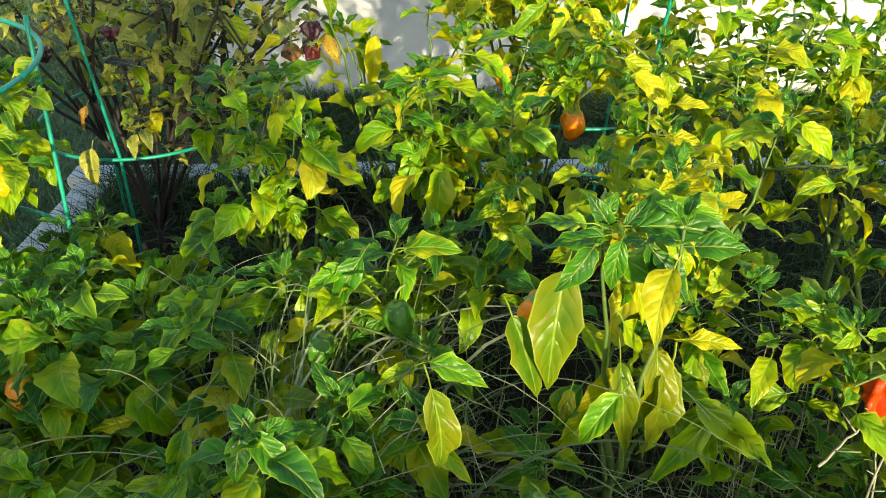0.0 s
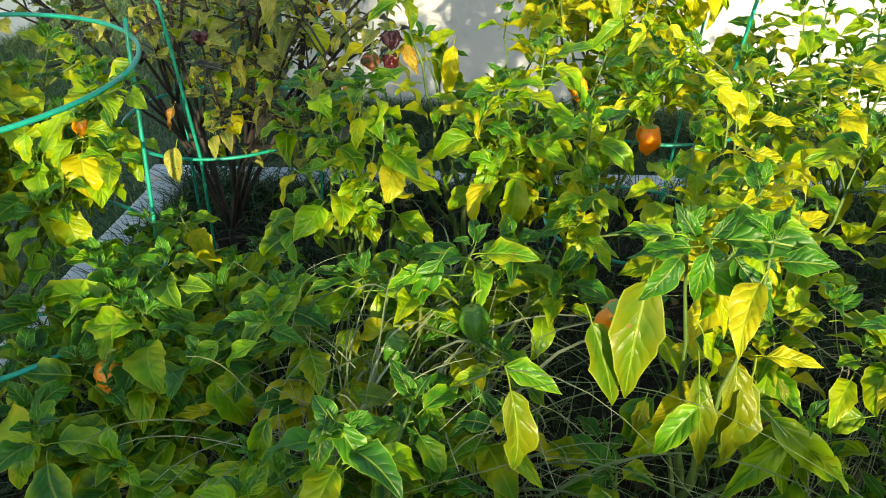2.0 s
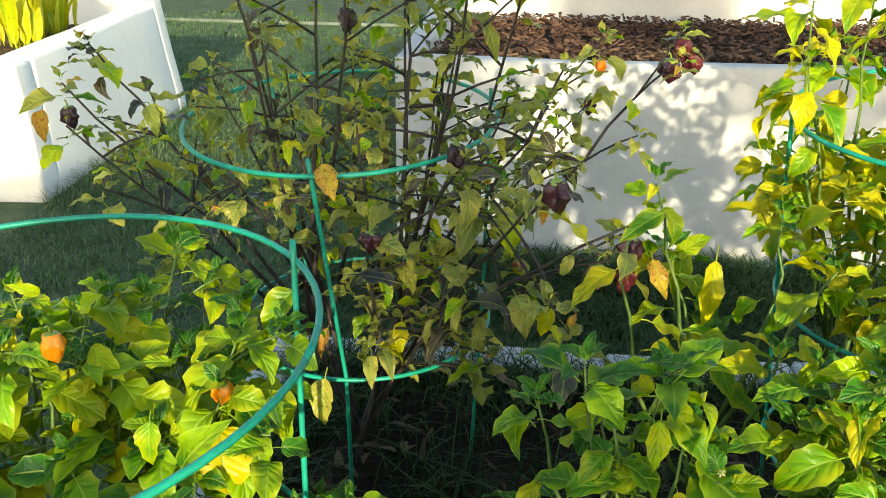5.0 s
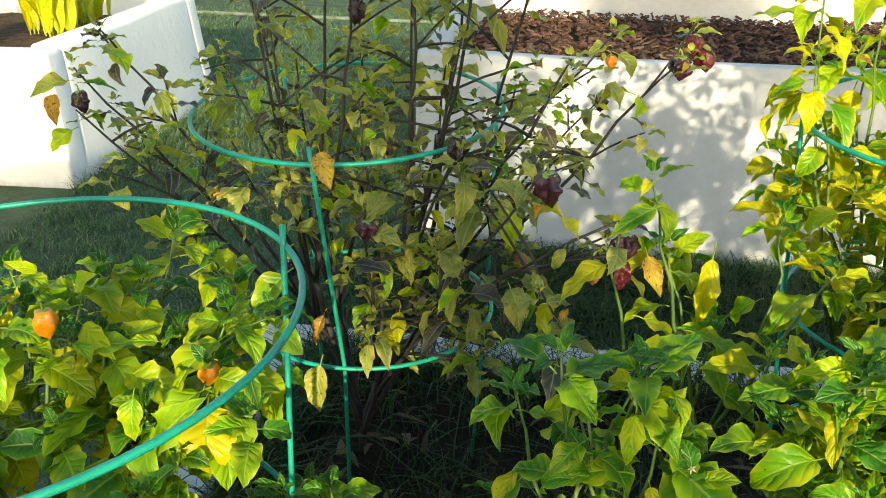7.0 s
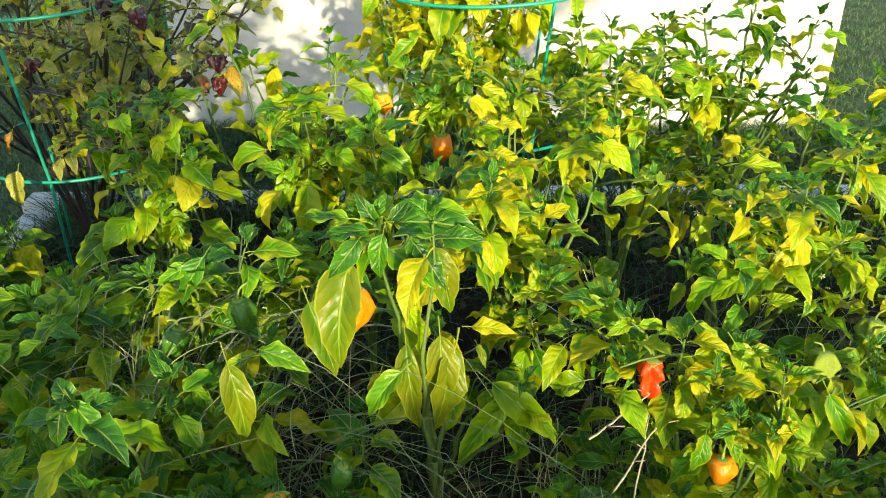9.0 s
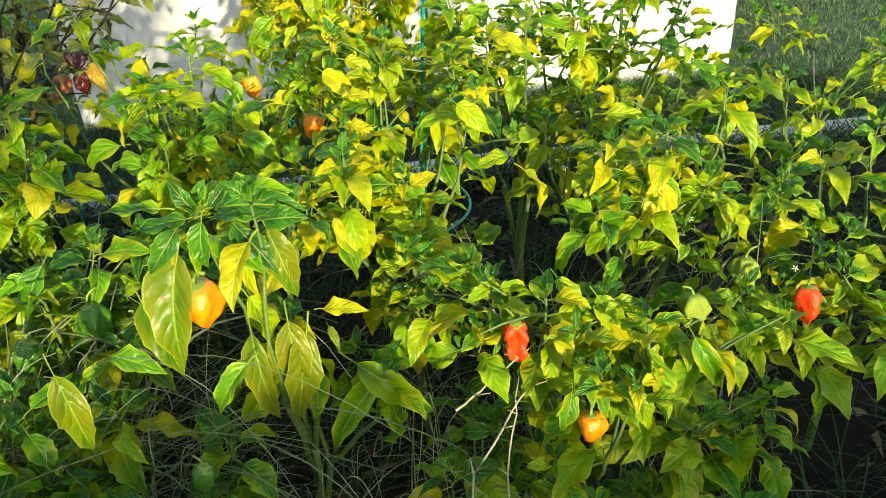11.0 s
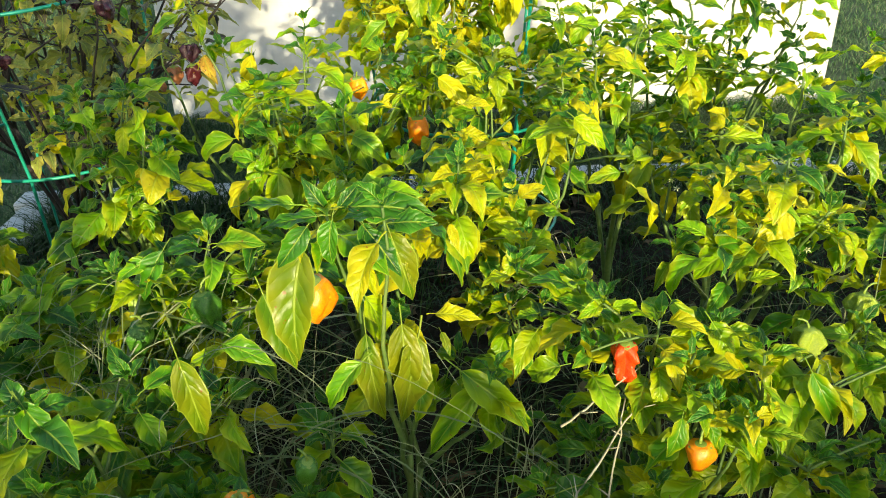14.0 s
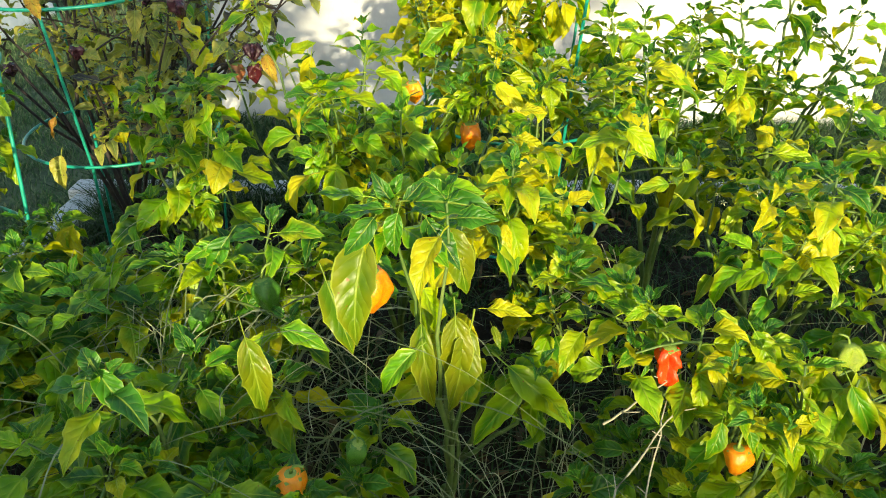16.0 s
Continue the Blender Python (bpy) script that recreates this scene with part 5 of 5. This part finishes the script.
for args in ((330, -0.30, 0.10, 0.50, 0.74, 0.18, 0.42, 31), (150, 0.25, 0.75, 0.60, 0.95, 0.12, 0.38, 32), (110, -0.05, 0.40, 0.44, 0.60, 0.14, 0.33, 33)):
    tagged(new("dry_straw", straw_tangle(*args)), "tangle of broken dry stems among pepper plants", "dry straw", "dry grass tufts", "stuff")


def dead_stalk(points, thick):
    """A dead pale stalk through the points given, with short stubs along it."""
    pts = [Vector(p) for p in points]
    path = []
    for a, b in zip(pts, pts[1:]):
        path += [a.lerp(b, i / 5) + Vector((rng.uniform(-1, 1), rng.uniform(-1, 1), rng.uniform(-1, 1))) * 0.0022 for i in range(5)]
    path.append(pts[-1])
    base = path[0]
    stalk = thing("dead_stalk", base, "thin bleached dead stalk leaning among the plants", "dead stalk", "dead stalks")
    part("stalk", tube("stalk", [p - base for p in path], [thick * (1 - 0.5 * i / len(path)) for i in range(len(path))], M_DEAD, 5), stalk)
    for p in path[2:-1:3]:
        a = rng.uniform(0, 6.28)
        part("stub", tube("stub", [p - base, p - base + Vector((math.cos(a), math.sin(a), 0.6)) * rng.uniform(0.008, 0.02)], [thick * 0.6, thick * 0.3], M_DEAD, 4), stalk)


dead_stalk([(0.313, 0.47, 0.427), (0.356, 0.50, 0.436), (0.40, 0.53, 0.45)], 0.0013)
dead_stalk([(0.345, 0.40, 0.05), (0.357, 0.44, 0.37), (0.378, 0.50, 0.434)], 0.0013)
dead_stalk([(0.30, 0.40, 0.05), (0.323, 0.42, 0.394), (0.376, 0.48, 0.423), (0.44, 0.54, 0.44)], 0.0013)
dead_stalk([(0.40, 0.75, 0.05), (0.391, 0.75, 0.344), (0.342, 0.75, 0.476)], 0.0010)
dead_stalk([(0.41, 0.76, 0.05), (0.401, 0.75, 0.34), (0.357, 0.75, 0.469)], 0.0010)
dead_stalk([(0.20, 0.78, 0.30), (0.30, 0.74, 0.42), (0.40, 0.70, 0.36), (0.52, 0.66, 0.34)], 0.0010)
dead_stalk([(-0.30, 0.62, 0.20), (-0.16, 0.58, 0.34), (-0.02, 0.56, 0.36), (0.08, 0.58, 0.30)], 0.0010)
dead_stalk([(0.95, 0.95, 0.05), (0.90, 0.90, 0.40), (0.82, 0.85, 0.62)], 0.0013)

# flowers on the plants
for at in ((0.46, 0.74, 0.541), (0.476, 0.74, 0.54), (0.468, 0.735, 0.552), (0.514, 0.74, 0.552), (0.61, 0.66, 0.485), (0.60, 0.66, 0.50)):
    add_flower(right_back, Vector(at))
for at in ((-0.221, 0.86, 0.585), (-0.155, 0.83, 0.573)):
    add_flower(pale, Vector(at), 0.007)
for at in ((-0.355, 1.26, 0.616), (-0.52, 1.2, 0.66)):
    add_flower(purple, Vector(at), 0.012)
add_flower(far_right, Vector((0.696, 0.60, 0.461)))


# ---- yellow plants in the side bed ----
STRAPS = [leaf_mesh("strap_leaf", M_YELLOW, w, 0.35, c, 0.1, seed=70 + k) for k, (w, c) in enumerate(((0.07, 0.5), (0.09, 0.8), (0.06, 1.1), (0.10, 0.35)))]


def strappy_plant(at, seed, height, count):
    r = random.Random(seed)
    plant = thing("border_plant", at, "yellowing leafy plant growing in the raised bed", "plant", "plants in the side bed")
    for _ in range(count):
        a, h = r.uniform(0, 6.28), height * r.uniform(0.6, 1.1)
        foot = Vector((r.gauss(0, 0.04), r.gauss(0, 0.04), 0))
        way = Vector((math.cos(a) * 0.35, math.sin(a) * 0.35, 1))
        part("leaf", STRAPS[r.randrange(4)], plant, leaf_pose(foot + way * 0.02, way, Vector((math.cos(a + 3.14), math.sin(a + 3.14), 0.3)), h))
    return plant


for x, y, h, s in ((-2.52, 3.42, 0.32, 1), (-2.72, 3.12, 0.22, 2), (-2.66, 3.9, 0.26, 3), (-3.1, 3.2, 0.30, 4), (-2.62, 3.62, 0.26, 5)):
    strappy_plant((x, y, 0.465), s, h, 26)


# ---- unseen trees added behind the eye to shade plants and wall ----
def shade_tree(at, height, crown, radius, seed, leaves=2600):
    r = random.Random(seed)
    tree = thing("shading_tree", at, "small unseen tree added behind the eye to cast shade", "tree")
    part("trunk", tube("trunk", [Vector((0, 0, -0.05)), Vector((0.02, 0.01, height * 0.4)), Vector((-0.01, 0.0, height * 0.75)), Vector((0, 0, height))], [0.05, 0.04, 0.03, 0.012], M_TWIG, 9), tree)
    verts, faces = [], []
    for i in range(14):
        a, e = r.uniform(0, 6.28), r.uniform(-0.6, 0.8)
        tip = Vector((math.cos(a) * radius[0] * 0.8, math.sin(a) * radius[1] * 0.8, crown + e * radius[2]))
        z = min(height * 0.95, max(0.6, tip.z - 0.25))
        part("limb", tube("limb", [Vector((0, 0, z)), Vector((tip.x * 0.5, tip.y * 0.5, (z + tip.z) / 2 + 0.05)), tip], [0.018, 0.011, 0.004], M_TWIG, 6), tree)
    for _ in range(leaves):
        d = Vector((r.gauss(0, 1), r.gauss(0, 1), r.gauss(0, 1))).normalized() * r.uniform(0.15, 1.0) ** 0.6
        c = Vector((d.x * radius[0], d.y * radius[1], crown + d.z * radius[2]))
        if noise.noise(c * 3.0) < -0.22:
            continue
        m = Euler((r.uniform(0, 6.28), r.uniform(0, 6.28), r.uniform(0, 6.28))).to_matrix()
        s = r.uniform(0.025, 0.045)
        k = len(verts)
        verts += [c + m @ Vector(q) * s for q in ((0, -1, 0), (0.5, -0.1, 0.1), (0, 1.1, -0.1), (-0.5, -0.1, 0.1))]
        faces.append((k, k + 1, k + 2, k + 3))
    part("crown", mesh_from("crown", verts, faces, M_BLADE), tree)
    return tree


shade_tree((0.32, -2.05, 0.0), 1.95, 1.46, (0.34, 0.35, 0.44), 5, 750)
shade_tree((1.45, -2.05, 0.0), 2.2, 1.76, (0.50, 0.35, 0.43), 9)
shade_tree((-0.04, -2.2, 0.0), 2.0, 1.62, (0.60, 0.35, 0.38), 13, 620)


def hedge(x0, x1, y, height, seed):
    """An unseen clipped hedge, added to block low sun: woody stems inside, leaves over the sides and the top."""
    r = random.Random(seed)
    row = thing("hedge", ((x0 + x1) / 2, y, 0), "unseen clipped hedge added to shade the low leaves", "hedge")
    for _ in range(26):
        x = r.uniform(x0, x1) - row.location.x
        part("stem", tube("stem", [Vector((x, 0, -0.03)), Vector((x + r.uniform(-0.05, 0.05), r.uniform(-0.05, 0.05), height * 0.5)), Vector((x + r.uniform(-0.12, 0.12), r.uniform(-0.1, 0.1), height * 0.92))], [0.014, 0.01, 0.004], M_TWIG, 5), row)
    verts, faces = [], []
    for _ in range(9000):
        x = r.uniform(x0, x1)
        top = height + 0.05 * noise.noise(Vector((x * 2.3, 1.0, seed)))
        c = Vector((x - row.location.x, r.uniform(-0.17, 0.17), top * r.random() ** 0.7))
        m = Euler((r.uniform(0, 6.28), r.uniform(0, 6.28), r.uniform(0, 6.28))).to_matrix()
        s = r.uniform(0.025, 0.045)
        k = len(verts)
        verts += [c + m @ Vector(q) * s for q in ((0, -1, 0), (0.5, -0.1, 0.1), (0, 1.1, -0.1), (-0.5, -0.1, 0.1))]
        faces.append((k, k + 1, k + 2, k + 3))
    tagged(part("foliage", mesh_from("foliage", verts, faces, M_BLADE), row), kind="stuff")


# Stretch heights set how far up the plants the added shade reaches.
hedge(-1.43, -0.01, -2.0, 1.035, 8)
hedge(-0.01, 0.25, -2.0, 0.875, 4)
hedge(0.25, 0.51, -2.0, 0.875, 11)
hedge(0.51, 0.77, -2.0, 0.895, 12)
hedge(0.77, 3.37, -2.0, 0.86, 6)
